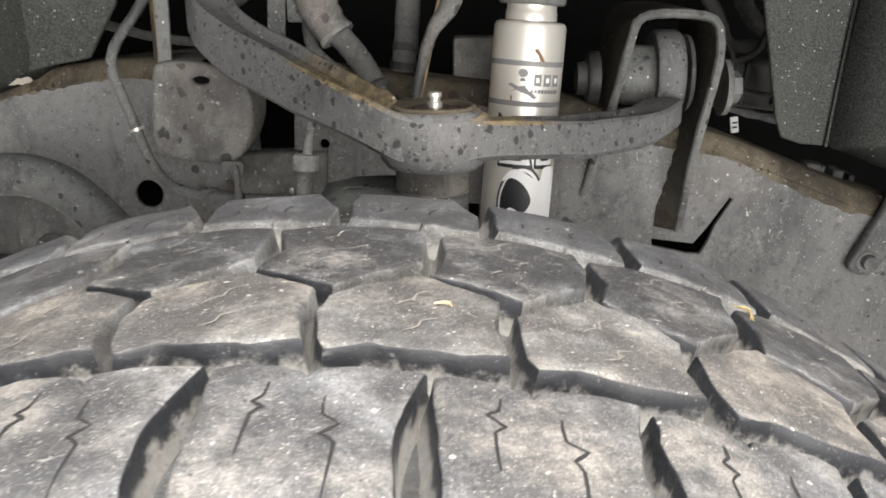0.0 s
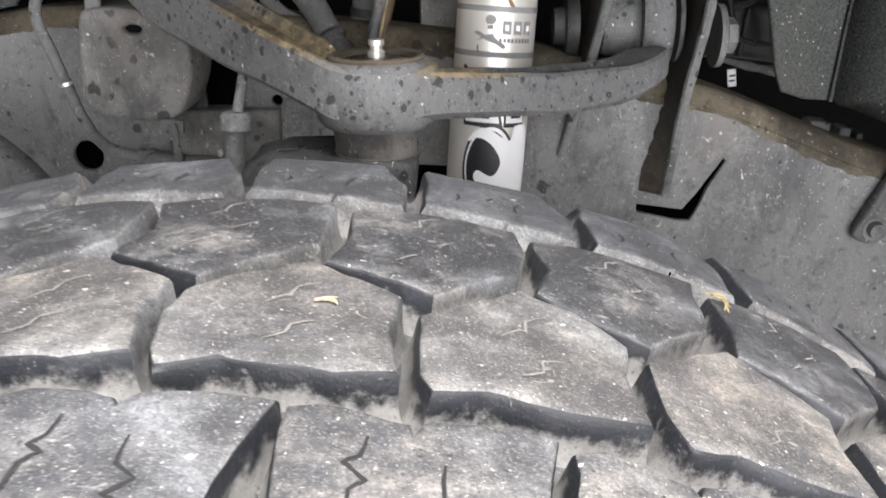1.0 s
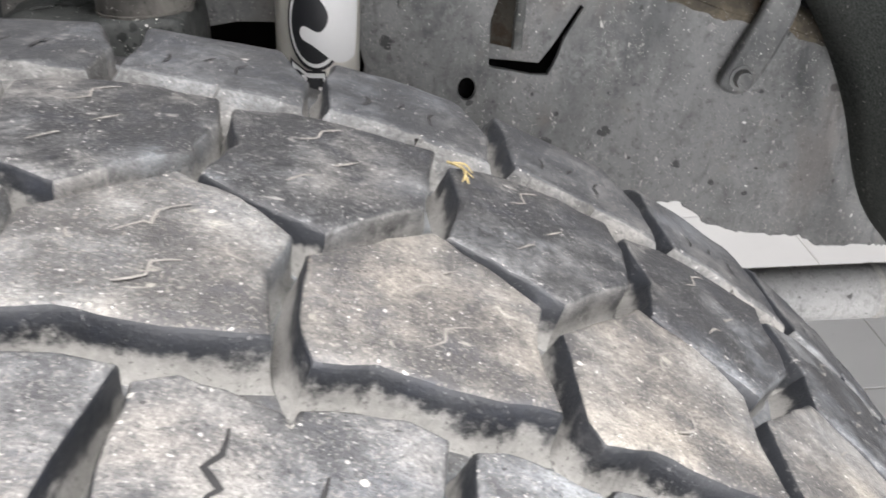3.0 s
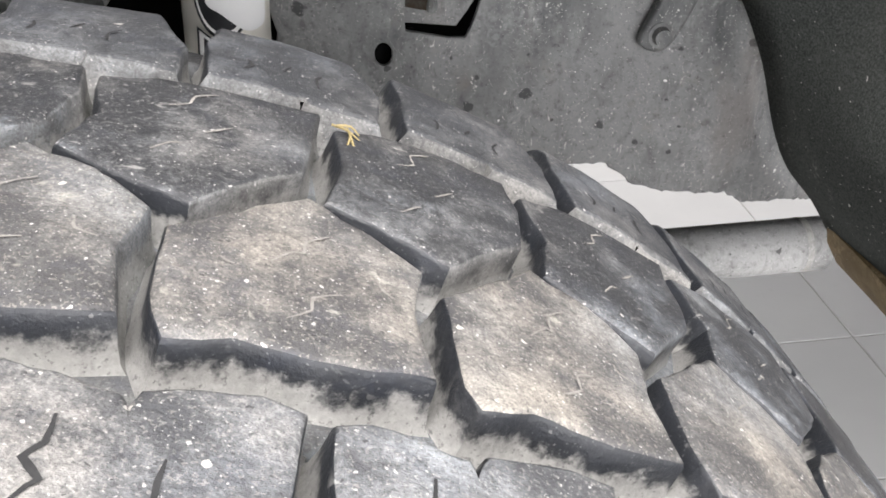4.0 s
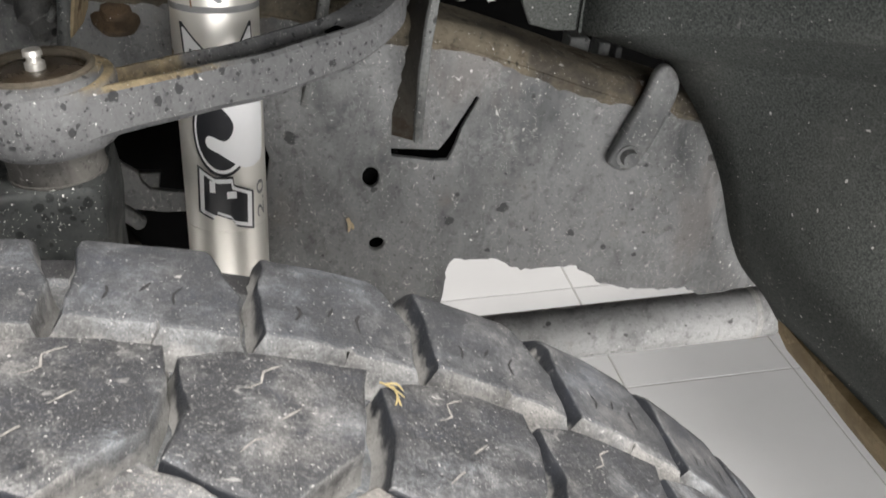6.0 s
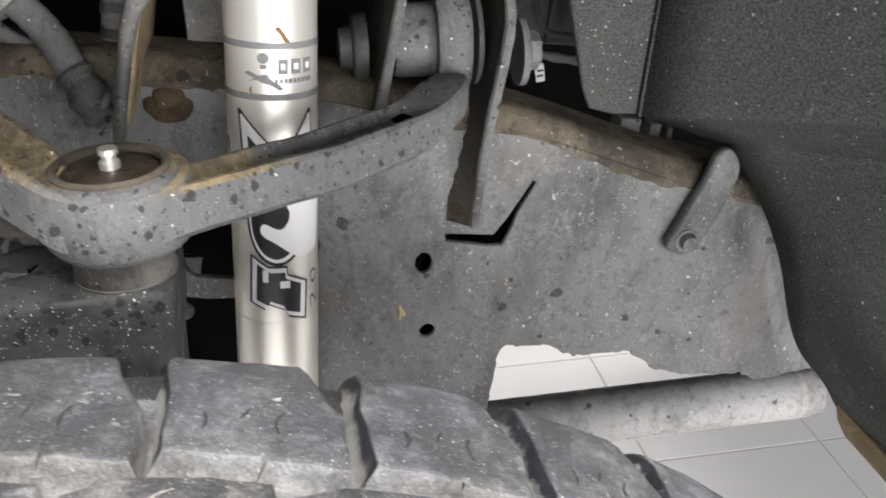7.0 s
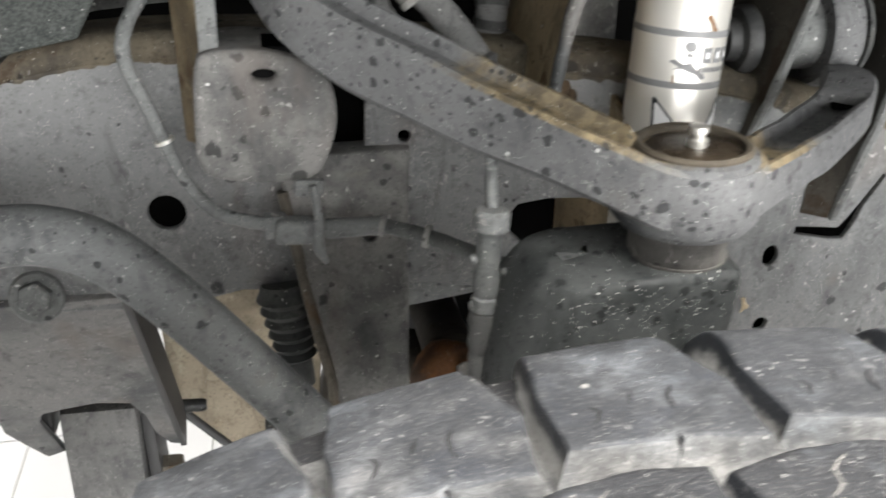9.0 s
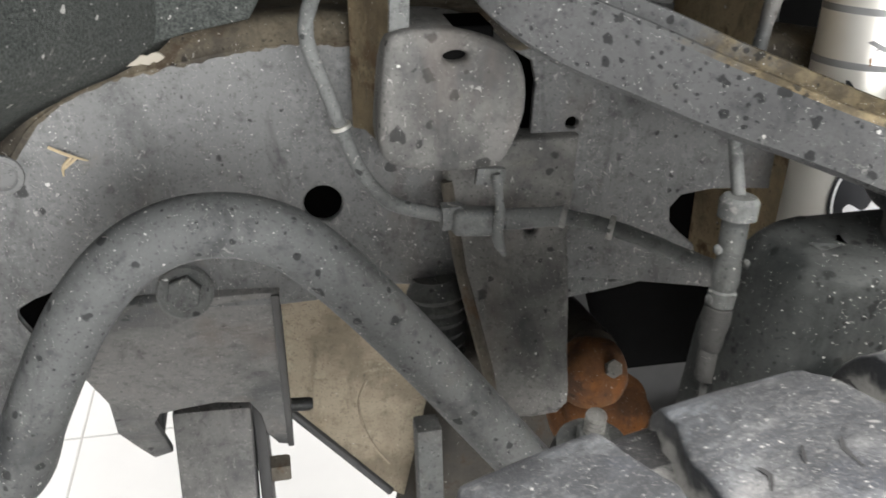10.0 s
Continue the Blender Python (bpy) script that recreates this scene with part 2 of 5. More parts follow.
M["bracket"] = grime("dusty_bracket_steel", (0.048, 0.051, 0.051), (0.150, 0.154, 0.150), 0.64, 0.65, 0.25, 0.8, flecks=0.5, patches=0.3)
M["upright_rust"] = grime("tan_mud_on_bracket", (0.075, 0.057, 0.034), (0.215, 0.168, 0.105), 0.6, 0.85, 0, 0.2, (0.12, 0.075, 0.04), 0.4, blotch=30, flecks=0.3)
M["rust_edge"] = grime("rust_stained_bracket", (0.055, 0.048, 0.038), (0.135, 0.120, 0.098), 0.6, 0.8, 0, 0.2, (0.12, 0.08, 0.05), 0.4)
M["brown_steel"] = grime("brown_rusted_steel", (0.022, 0.020, 0.017), (0.060, 0.054, 0.045), 0.5, 0.8, 0, 0.15, (0.050, 0.036, 0.024), 0.4)
M["rust"] = grime("orange_rust", (0.050, 0.022, 0.009), (0.140, 0.062, 0.024), 0.45, 0.8, 0.4, 0.2, (0.22, 0.085, 0.024), 0.4, blotch=30, flecks=0.3)
M["boss_rust"] = grime("tan_scaled_rust", (0.040, 0.028, 0.017), (0.120, 0.082, 0.050), 0.5, 0.85, 0.3, 0.1, (0.11, 0.06, 0.03), 0.3, blotch=40)
M["sway"] = grime("sway_bar_paint", (0.043, 0.046, 0.048), (0.125, 0.129, 0.129), 0.68, 0.55, 0.5, 1.0, spot_size=120, flecks=0.5)
M["felt"] = None
M["hose"] = grime("dusty_rubber_hose", (0.036, 0.036, 0.036), (0.13, 0.13, 0.127), 0.7, 0.8, 0.1, 0.3)
M["line"] = grime("dusty_brake_pipe", (0.052, 0.055, 0.055), (0.155, 0.160, 0.156), 0.66, 0.6, 0.25, 0.5, flecks=0.6)
M["bright"] = plain("bright_worn_metal", (0.75, 0.73, 0.68), 0.35, 0.8)
M["crimp"] = grime("dusty_plated_steel", (0.13, 0.13, 0.125), (0.38, 0.37, 0.35), 0.55, 0.5, 0.1, 0.5, flecks=0.8)
M["cap"] = grime("oily_brown_cap", (0.022, 0.017, 0.012), (0.062, 0.047, 0.032), 0.35, 0.32, 0, 0.08)
M["boot"] = grime("dust_grey_boot", (0.050, 0.048, 0.045), (0.145, 0.138, 0.127), 0.62, 0.8, 0.1, 0.3, flecks=0.3)
M["silver"] = None
M["black"] = plain("black_print", (0.018, 0.019, 0.022), 0.35)
M["drip"] = plain("rust_drip", (0.20, 0.11, 0.05), 0.7, scale=400, vary=0.5)
M["white"] = plain("white_print", (0.80, 0.80, 0.80), 0.3, vary=0.05)
M["grey_print"] = plain("grey_print", (0.20, 0.20, 0.20), 0.5)
# near-black without gloss: shade of bay, holes and slots put into the colour
M["shade_black"] = plain("near_black_for_shade", (0.006, 0.006, 0.006), 0.95)
M["shade_black"].node_tree.nodes["Principled BSDF"].inputs["Specular IOR Level"].default_value = 0.0
# plastic parts, and steel parts whose shade is put into the colour
M["plastic"] = plain("dark_plastic_and_shade", (0.05, 0.05, 0.05), 0.6)
M["tube"] = grime("dusty_grey_tube", (0.115, 0.115, 0.115), (0.34, 0.34, 0.334), 0.7, 0.5, 0.2, 0.8)
M["tan_plate"] = grime("tan_mud_on_steel", (0.135, 0.105, 0.066), (0.34, 0.265, 0.165), 0.62, 0.85, 0.05, 0.15, (0.16, 0.105, 0.06), 0.3, stains=())
M["foam"] = grime("brown_mud_foam", (0.14, 0.10, 0.05), (0.26, 0.20, 0.12), 0.6, 0.95, 0, 0.1)
M["beige"] = grime("muddy_beige_shield", (0.17, 0.14, 0.10), (0.33, 0.28, 0.21), 0.6, 0.85, 0, 0.05)
M["straw"] = plain("dry_straw", (0.46, 0.37, 0.24), 0.8)
M["scrap"] = plain("pale_grey_fibre", (0.34, 0.31, 0.26), 0.9)
M["grass"] = plain("yellow_grass", (0.27, 0.215, 0.10), 0.8)
M["wall"] = plain("grey_wall_paint", (0.30, 0.30, 0.297), 0.8, scale=3, vary=0.06)
M["ceiling"] = plain("grey_ceiling_paint", (0.34, 0.34, 0.337), 0.9, scale=3, vary=0.05)
M["paint"] = plain("dark_body_paint", (0.03, 0.03, 0.032), 0.3)


def felt():
    n = Net("dark_felt_liner")
    fibre = n.noise(700, 4, 0.85)
    patch = n.noise(7, 5, 0.6)
    c = n.mix(n.step(fibre, 0.32, 0.72), (0.025, 0.030, 0.028), (0.118, 0.124, 0.117))
    c = n.mix(n.math("MULTIPLY", n.step(patch, 0.45, 0.75), 0.4), c, (0.112, 0.113, 0.105))
    for scale, share, k in ((130, 0.30, 0.85), (300, 0.5, 0.8)):
        d, pick, size = n.cells(scale, n.warped(0.8 / scale, scale * 1.4))
        s = n.math("MULTIPLY", n.math("LESS_THAN", d, n.math("MULTIPLY", n.math("POWER", size, 2.0), 0.18)), n.math("LESS_THAN", pick, share))
        c = n.mix(n.math("MULTIPLY", s, k), c, (0.52, 0.51, 0.48))
    dusty = n.math("MULTIPLY", n.step(n.noise(14, 5, 0.7), 0.56, 0.72), n.step(n.noise(380, 3), 0.5, 0.64))
    c = n.mix(n.math("MULTIPLY", dusty, 0.55), c, (0.36, 0.35, 0.325))
    n.bump(fibre, 0.8, 0.0015)
    n.bsdf.inputs["Specular IOR Level"].default_value = 0.1
    return n.done(c, 0.97)


def silver():
    n = Net("cream_silver_shock_body")
    c = n.mix(n.noise(30, 5), (0.68, 0.65, 0.59), (0.80, 0.78, 0.73))
    d = n.step(n.noise(55, 7, 0.7), 0.66, 0.76)
    c = n.mix(n.math("MULTIPLY", d, 0.6), c, (0.34, 0.25, 0.15))
    n.bump(n.noise(300, 3), 0.08, 0.0004)
    return n.done(c, 0.36, 0.5)


def tile_face():
    n = Net("white_floor_tile")
    c = n.mix(n.noise(7, 5), (0.66, 0.66, 0.66), (0.76, 0.76, 0.755))
    c = n.mix(n.math("MULTIPLY", n.step(n.noise(40, 6, 0.7), 0.6, 0.75), 0.12), c, (0.4, 0.38, 0.34))
    return n.done(c, 0.28)


M["felt"], M["silver"], M["tile"] = felt(), silver(), tile_face()
M["grout"] = plain("pale_grout", (0.46, 0.455, 0.44), 0.9)


# ---- builders ----
def thing(name, base, label, category, group="", kind=""):
    ob = new(name)
    ob.empty_display_size = 0.02
    ob.location = base
    return tagged(ob, label, category, group, kind)


def part(name, mesh, material, parent=None, label="", smooth=True):
    """Links a bmesh or mesh, in world places, as one object under its thing."""
    if isinstance(mesh, bmesh.types.BMesh):
        bm = mesh
        mesh = bpy.data.meshes.new(name)
        bmesh.ops.recalc_face_normals(bm, faces=bm.faces[:])
        bm.to_mesh(mesh)
        bm.free()
    for m in (material if isinstance(material, (list, tuple)) else [material]):
        mesh.materials.append(m)
    if smooth:
        mesh.set_sharp_from_angle(angle=radians(38))
        mesh.polygons.foreach_set("use_smooth", [True] * len(mesh.polygons))
    ob = new(name, mesh)
    if parent:
        ob.parent = parent
        m = parent.matrix_basis if not parent.parent else parent.parent.matrix_basis @ parent.matrix_parent_inverse @ parent.matrix_basis
        ob.matrix_parent_inverse = m.inverted()
    if label:
        ob["label"] = label
    return ob


def spline(pts, n=6, closed=False):
    """Catmull-Rom through the points."""
    P = [Vector(p) for p in pts]
    out, k = [], len(P)
    for i in range(k if closed else k - 1):
        a, b, c, d = (P[(i + j) % k] if closed else P[max(0, min(k - 1, i + j))] for j in (-1, 0, 1, 2))
        for s in range(n):
            t = s / n
            out.append(0.5 * (2 * b + (c - a) * t + (2 * a - 5 * b + 4 * c - d) * t * t + (3 * b - a - 3 * c + d) * t ** 3))
    if not closed:
        out.append(P[-1])
    return out


def loft(rings, caps=True, closed=True):
    bm = bmesh.new()
    loop = len(rings) > 2 and rings[0] is rings[-1]
    vs = [[bm.verts.new(p) for p in ring] for ring in (rings[:-1] if loop else rings)]
    if loop:
        vs.append(vs[0])
    for a, b in zip(vs, vs[1:]):
        for i in range(len(a) if closed else len(a) - 1):
            j = (i + 1) % len(a)
            bm.faces.new((a[i], a[j], b[j], b[i]))
    if caps and closed:
        bm.faces.new(vs[0][::-1])
        bm.faces.new(vs[-1])
    return bm


def tube(pts, r, n=14, smooth=6, wobble=0.0):
    """A pipe along a path; r is one radius or one per point."""
    path = spline(pts, smooth) if smooth > 1 else [Vector(p) for p in pts]
    k = len(path)
    rs = [r] * k if isinstance(r, (int, float)) else [float(np.interp(i / (k - 1) * (len(r) - 1), range(len(r)), r)) for i in range(k)]
    rings, side = [], None
    for i, p in enumerate(path):
        d = (path[min(k - 1, i + 1)] - path[max(0, i - 1)]).normalized()
        if side is None:
            side = d.orthogonal().normalized()
        side = (side - d * side.dot(d)).normalized()
        up = d.cross(side)
        q = rs[i] * (1 + wobble * math.sin(i * 2.1))
        rings.append([p + q * (math.cos(a) * side + math.sin(a) * up) for a in np.linspace(0, 2 * math.pi, n, endpoint=False)])
    return loft(rings)


def lathe(profile, origin, axis=(0, 0, 1), n=32, turn=0.0, ring=False):
    """A turned body: (radius, height) pairs along an axis; a ring is closed in itself."""
    m = Vector(axis).to_track_quat("Z", "Y").to_matrix()
    o = Vector(origin)
    rings = [[o + m @ Vector((max(r, 1e-5) * math.cos(a + turn), max(r, 1e-5) * math.sin(a + turn), h)) for a in np.linspace(0, 2 * math.pi, n, endpoint=False)] for r, h in profile]
    return loft(rings + rings[:1], False) if ring else loft(rings)


def outline_mesh(outline, holes, thick, place, bevel=0.0015):
    """A plate with holes: an outline in its own plane, put at place."""
    cu = bpy.data.curves.new("plate", "CURVE")
    cu.dimensions, cu.fill_mode, cu.extrude, cu.bevel_depth, cu.offset, cu.bevel_resolution = "2D", "BOTH", max(1e-4, thick / 2 - bevel), bevel, -bevel, 2
    for loop in [outline, *holes]:
        sp = cu.splines.new("POLY")
        sp.points.add(len(loop) - 1)
        for q, p in zip(sp.points, loop):
            q.co = (p[0], p[1], 0, 1)
        sp.use_cyclic_u = True
    ob = new("plate", cu)
    me = bpy.data.meshes.new_from_object(ob.evaluated_get(bpy.context.evaluated_depsgraph_get()))
    bpy.data.objects.remove(ob)
    bpy.data.curves.remove(cu)
    me.materials.clear()
    me.transform(place)
    return me


def upright(y, depth, yaw=0.0, x0=0.0):
    """A place for plates drawn in x and z, from y on inwards."""
    return Matrix.Translation((x0, y, 0)) @ Matrix.Rotation(yaw, 4, "Z") @ Matrix.Translation((-x0, depth / 2, 0)) @ Matrix.Rotation(radians(90), 4, "X")


def sideways(x, lean=0.0):
    """A place for plates drawn in y and z, in the plane x, leaning with height."""
    return Matrix(((0, lean, 1, x), (1, 0, 0, 0), (0, 1, 0, 0), (0, 0, 0, 1)))


def ring2(cx, cz, rx, rz=None, n=20):
    return [(cx + rx * math.cos(a), cz + (rz or rx) * math.sin(a)) for a in np.linspace(0, 2 * math.pi, n, endpoint=False)]


def smooth2(pts, n=4):
    return [(p[0], p[1]) for p in spline([(x, z, 0) for x, z in pts], n, True)]


def ragged(pts, step=0.004, size=0.0015, seed=1):
    """The line with small uneven bites, for torn edges."""
    rng, out = random.Random(seed), []
    for a, b in zip(pts, pts[1:]):
        k = max(1, int(math.dist(a, b) / step))
        out += [(a[0] + (b[0] - a[0]) * i / k + rng.uniform(-size, size), a[1] + (b[1] - a[1]) * i / k + rng.uniform(-size, size)) for i in range(k)]
    return out + [pts[-1]]


def block(size, place, bevel=0.002, segs=2):
    bm = bmesh.new()
    bmesh.ops.create_cube(bm, size=1, matrix=Matrix.Diagonal((*size, 1)))
    bmesh.ops.bevel(bm, geom=bm.edges[:], offset=bevel, segments=segs, affect="EDGES", profile=0.6)
    bm.transform(place)
    return bm


def hex_head(origin, axis, r, h, washer=0.0):
    prof = [(r * 0.2, 0), (r, 0), (r, h * 0.85), (r * 0.9, h), (r * 0.2, h)]
    return lathe(prof, origin, axis, 6, 0.3)


# ---- setting: floor, room, bodywork ----
floor = tagged(new("floor"), "white glossy square floor tiles with thin pale joints", "floor", kind="structure")
TILE, GX, GY = 0.314, 0.624, 0.945
bm = bmesh.new()
bmesh.ops.create_cube(bm, size=1, matrix=Matrix.Translation((0.5, 1.0, -0.052)) @ Matrix.Diagonal((9.4, 9.4, 0.1, 1)))
part("grout_bed", bm, M["grout"], floor, smooth=False)


def tile_mesh(bm, x, y):
    h, b = TILE / 2 - 0.0012, 0.0012
    top = [bm.verts.new((x + sx * (h - b), y + sy * (h - b), 0)) for sx, sy in ((-1, -1), (1, -1), (1, 1), (-1, 1))]
    low = [bm.verts.new((x + sx * h, y + sy * h, -0.003)) for sx, sy in ((-1, -1), (1, -1), (1, 1), (-1, 1))]
    bm.faces.new(top)
    for i in range(4):
        bm.faces.new((low[i], low[(i + 1) % 4], top[(i + 1) % 4], top[i]))


ROOM = (-4.2, 5.2, -3.7, 5.7)
wall_defs = [("wall_north", (0.5, ROOM[3] + 0.05, 1.6), (9.6, 0.1, 3.2)), ("wall_south_left", ((ROOM[0] + FILL_OPENING[0]) / 2, ROOM[2] - 0.05, 1.6), (FILL_OPENING[0] - ROOM[0], 0.1, 3.2)), ("wall_south_right", ((FILL_OPENING[1] + ROOM[1]) / 2, ROOM[2] - 0.05, 1.6), (ROOM[1] - FILL_OPENING[1], 0.1, 3.2)),
             ("wall_south_lintel", ((FILL_OPENING[0] + FILL_OPENING[1]) / 2, ROOM[2] - 0.05, (FILL_OPENING[2] + 3.2) / 2), (FILL_OPENING[1] - FILL_OPENING[0], 0.1, 3.2 - FILL_OPENING[2])),
             ("wall_east", (ROOM[1] + 0.05, 1.0, 1.6), (0.1, 9.4, 3.2)), ("wall_west", (ROOM[0] - 0.05, 1.0, 1.6), (0.1, 9.4, 3.2))]
for name, at, size in wall_defs:
    w = part(name, block(size, Matrix.Translation(at), 0.005, 1), M["wall"], smooth=False)
    tagged(w, "plain grey painted workshop wall", "wall", kind="structure")
tagged(part("ceiling", block((9.6, 9.6, 0.1), Matrix.Translation((0.5, 1.0, CEILING + 0.05)), 0.005, 1), M["ceiling"], smooth=False),
       "plain pale grey workshop ceiling", "ceiling", kind="structure")

# the felt-lined arch of the wheel well: x, z, inner edge in y; unseen top added to block light
ARCH = [(0.468, 0.600, 0.655), (0.452, 0.625, 0.657), (0.430, 0.652, 0.660), (0.414, 0.685, 0.660), (0.398, 0.733, 0.660), (0.376, 0.780, 0.664), (0.352, 0.816, 0.670), (0.338, 0.823, 0.672),
        (0.323, 0.829, 0.673), (0.302, 0.837, 0.674), (0.289, 0.843, 0.674), (0.290, 0.870, 0.673), (0.294, 0.920, 0.670), (0.300, 1.00, 0.665), (0.300, 1.10, 0.67), (0.23, 1.19, 0.70), (0.0, 1.23, 0.72), (-0.22, 1.19, 0.72), (-0.290, 1.08, 0.74),
        (-0.300, 1.00, 0.74), (-0.299, 0.93, 0.735), (-0.303, 0.896, 0.725), (-0.330, 0.882, 0.700), (-0.360, 0.870, 0.695), (-0.400, 0.845, 0.695), (-0.47, 0.78, 0.69), (-0.53, 0.68, 0.69), (-0.55, 0.58, 0.69)]


def arch_liner():
    line = spline(ARCH, 4)
    rows = []
    for k in range(15):
        f = k / 14
        row = []
        for i, p in enumerate(line):
            y = p.z + (0.29 - p.z) * f
            d = 0.003 * (noise.noise((p.x * 9, p.y * 9, y * 9)))
            flare = 0.012 * math.sin(f * math.pi)
            if p.x < -0.2:
                flare += 0.15 * f * min(1, (-0.2 - p.x) / 0.1)
            if p.x > 0.1:
                g = min(1, max(0, (p.y - 0.70) / 0.16))
                flare += 0.20 * (1 - (1 - f) ** 2) * g * g * (3 - 2 * g) * min(1, (p.x - 0.1) / 0.15)
            c = Vector((p.x + 0.0, min(0.08, max(-0.08, p.y - 0.75)))).normalized()
            row.append((p.x + c.x * (flare + d), y, p.y + c.y * (flare + d)))
        rows.append(row)
    bm = loft(rows, False, False)
    return bm


liner = part("wheel_well_liner", arch_liner(), M["felt"])
tagged(liner, "dark grey felt wheel arch liner, dusty, over the tyre", "wheel liner", kind="structure")
sol = liner.modifiers.new("thickness", "SOLIDIFY")
sol.thickness, sol.offset = 0.005, 1

# unseen slab added to keep lamp light out of the bay
hood = part("engine_bay_shell", block((1.7, 0.94, 0.02), Matrix.Translation((0.0, 0.745, 1.27)), 0.004, 1), M["paint"], smooth=False)
tagged(hood, "unseen dark slab blocking light over the engine bay", "bodywork", kind="structure")
# added panels whose black colour stands for the bay's deep shade
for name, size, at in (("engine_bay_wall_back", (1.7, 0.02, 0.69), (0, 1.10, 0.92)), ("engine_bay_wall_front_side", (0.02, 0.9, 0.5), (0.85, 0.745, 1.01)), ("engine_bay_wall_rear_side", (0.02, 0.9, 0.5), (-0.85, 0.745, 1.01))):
    tagged(part(name, block(size, Matrix.Translation(at), 0.003, 1), M["shade_black"], smooth=False), "near-black panel painting the engine bay's shade", "panel", kind="structure")
# out of view: added only to keep light off the floor
tagged(part("cab_underbody", block((2.2, 1.57, 0.20), Matrix.Translation((1.76, 1.065, 0.64)), 0.01, 1), M["shade_black"], smooth=False), "unseen cab underside slab added to shade the floor", "bodywork", kind="structure")


# ---- frame rail ----
def rail_y(x):
    """The web's outer face: it bows outwards beside the shock."""
    return 0.695 - 0.05 * x + float(np.interp(x, (0.0, 0.07, 0.125, 0.19, 0.26, 0.33, 0.42), (0.0, -0.010, -0.019, -0.011, -0.006, -0.002, 0.0)))


YAW = math.atan(-0.05)
RAIL_TOP = [(-0.90, 0.70), (-0.55, 0.745), (-0.45, 0.795), (-0.405, 0.828), (-0.385, 0.852), (-0.354, 0.870), (-0.313, 0.881), (-0.255, 0.890), (-0.15, 0.889), (-0.05, 0.880), (0.0341, 0.8716), (0.1052, 0.8614),
            (0.1938, 0.8414), (0.232, 0.8295), (0.2745, 0.8125), (0.3194, 0.7945), (0.352, 0.7858), (0.3997, 0.7653), (0.45, 0.73), (0.52, 0.66), (0.545, 0.6)]
TEAR = [(0.545, 0.56), (0.488, 0.590), (0.451, 0.604), (0.4139, 0.6125), (0.3956, 0.6245), (0.3459, 0.6314), (0.3204, 0.6403), (0.302, 0.658), (0.2786, 0.659), (0.2583, 0.6589), (0.239, 0.6707), (0.2068, 0.6743), (0.2008, 0.6687), (0.1978, 0.6483), (0.1938, 0.6095)]
rail = thing("frame_rail", (0, rail_y(0), 0.56), "dusty dark grey truck frame rail with holes and torn lower edge", "frame rail")
top2 = [(p.x, p.y) for p in spline([(x, z, 0) for x, z in RAIL_TOP], 4)]
low2 = [(0.1867, 0.5613), (0.087, 0.5617), (0.0725, 0.6283), (0.0696, 0.7211), (0.05, 0.7263), (0.004, 0.7243), (-0.075, 0.737), (-0.162, 0.738), (-0.196, 0.741), (-0.225, 0.7345), (-0.264, 0.732), (-0.372, 0.735), (-0.382, 0.69), (-0.42, 0.66), (-0.55, 0.62), (-0.90, 0.60)]
holes = [ring2(-0.236, 0.797, 0.0112), ring2(0.1472, 0.75, 0.0058, 0.0078), ring2(0.1492, 0.6966, 0.0056, 0.0054), ring2(-0.118, 0.775, 0.0052), ring2(-0.0926, 0.839, 0.0038),
         [(-0.415, 0.741), (-0.392, 0.752), (-0.386, 0.748), (-0.392, 0.728), (-0.405, 0.718), (-0.413, 0.728)],
         [(-0.026, 0.772), (-0.021, 0.790), (0.0201, 0.7933), (0.0598, 0.7911), (0.0774, 0.7806), (0.0774, 0.7512), (0.0401, 0.7412), (-0.002, 0.742), (-0.008, 0.755)],
         [(0.1621, 0.7698), (0.1951, 0.765), (0.2031, 0.7751), (0.2208, 0.802), (0.2228, 0.8007), (0.2111, 0.7805), (0.2063, 0.7664), (0.2011, 0.7567), (0.191, 0.7572), (0.1624, 0.7643)],
         [(-0.142, 0.818), (-0.123, 0.816), (-0.118, 0.824), (-0.116, 0.850), (-0.118, 0.876), (-0.142, 0.880)]]
web = outline_mesh(top2 + ragged(TEAR, 0.004, 0.0012) + low2, [smooth2(h, 2) if 5 < len(h) < 10 else h for h in holes], 0.005, upright(0.0, 0.005), 0.001)
bm = bmesh.new()
bm.from_mesh(web)
for c in np.arange(0.0, 0.55, 0.012):
    bmesh.ops.bisect_plane(bm, geom=bm.verts[:] + bm.edges[:] + bm.faces[:], plane_co=(c, 0, 0), plane_no=(1, 0, 0), dist=1e-6)
bm.to_mesh(web)
bm.free()
for v in web.vertices:
    bulge = 0.0
    if v.co.x > 0.36:
        bulge = (v.co.x - 0.36) ** 2 * 3.0
    v.co.y += rail_y(v.co.x) + bulge
part("web", web, M["rail"], rail)
rings = []
fine = []
for (xa, za), (xb, zb) in zip(top2, top2[1:]):
    k = max(1, int(abs(xb - xa) / 0.003))
    fine += [(xa + (xb - xa) * i / k, za + (zb - za) * i / k) for i in range(k)]
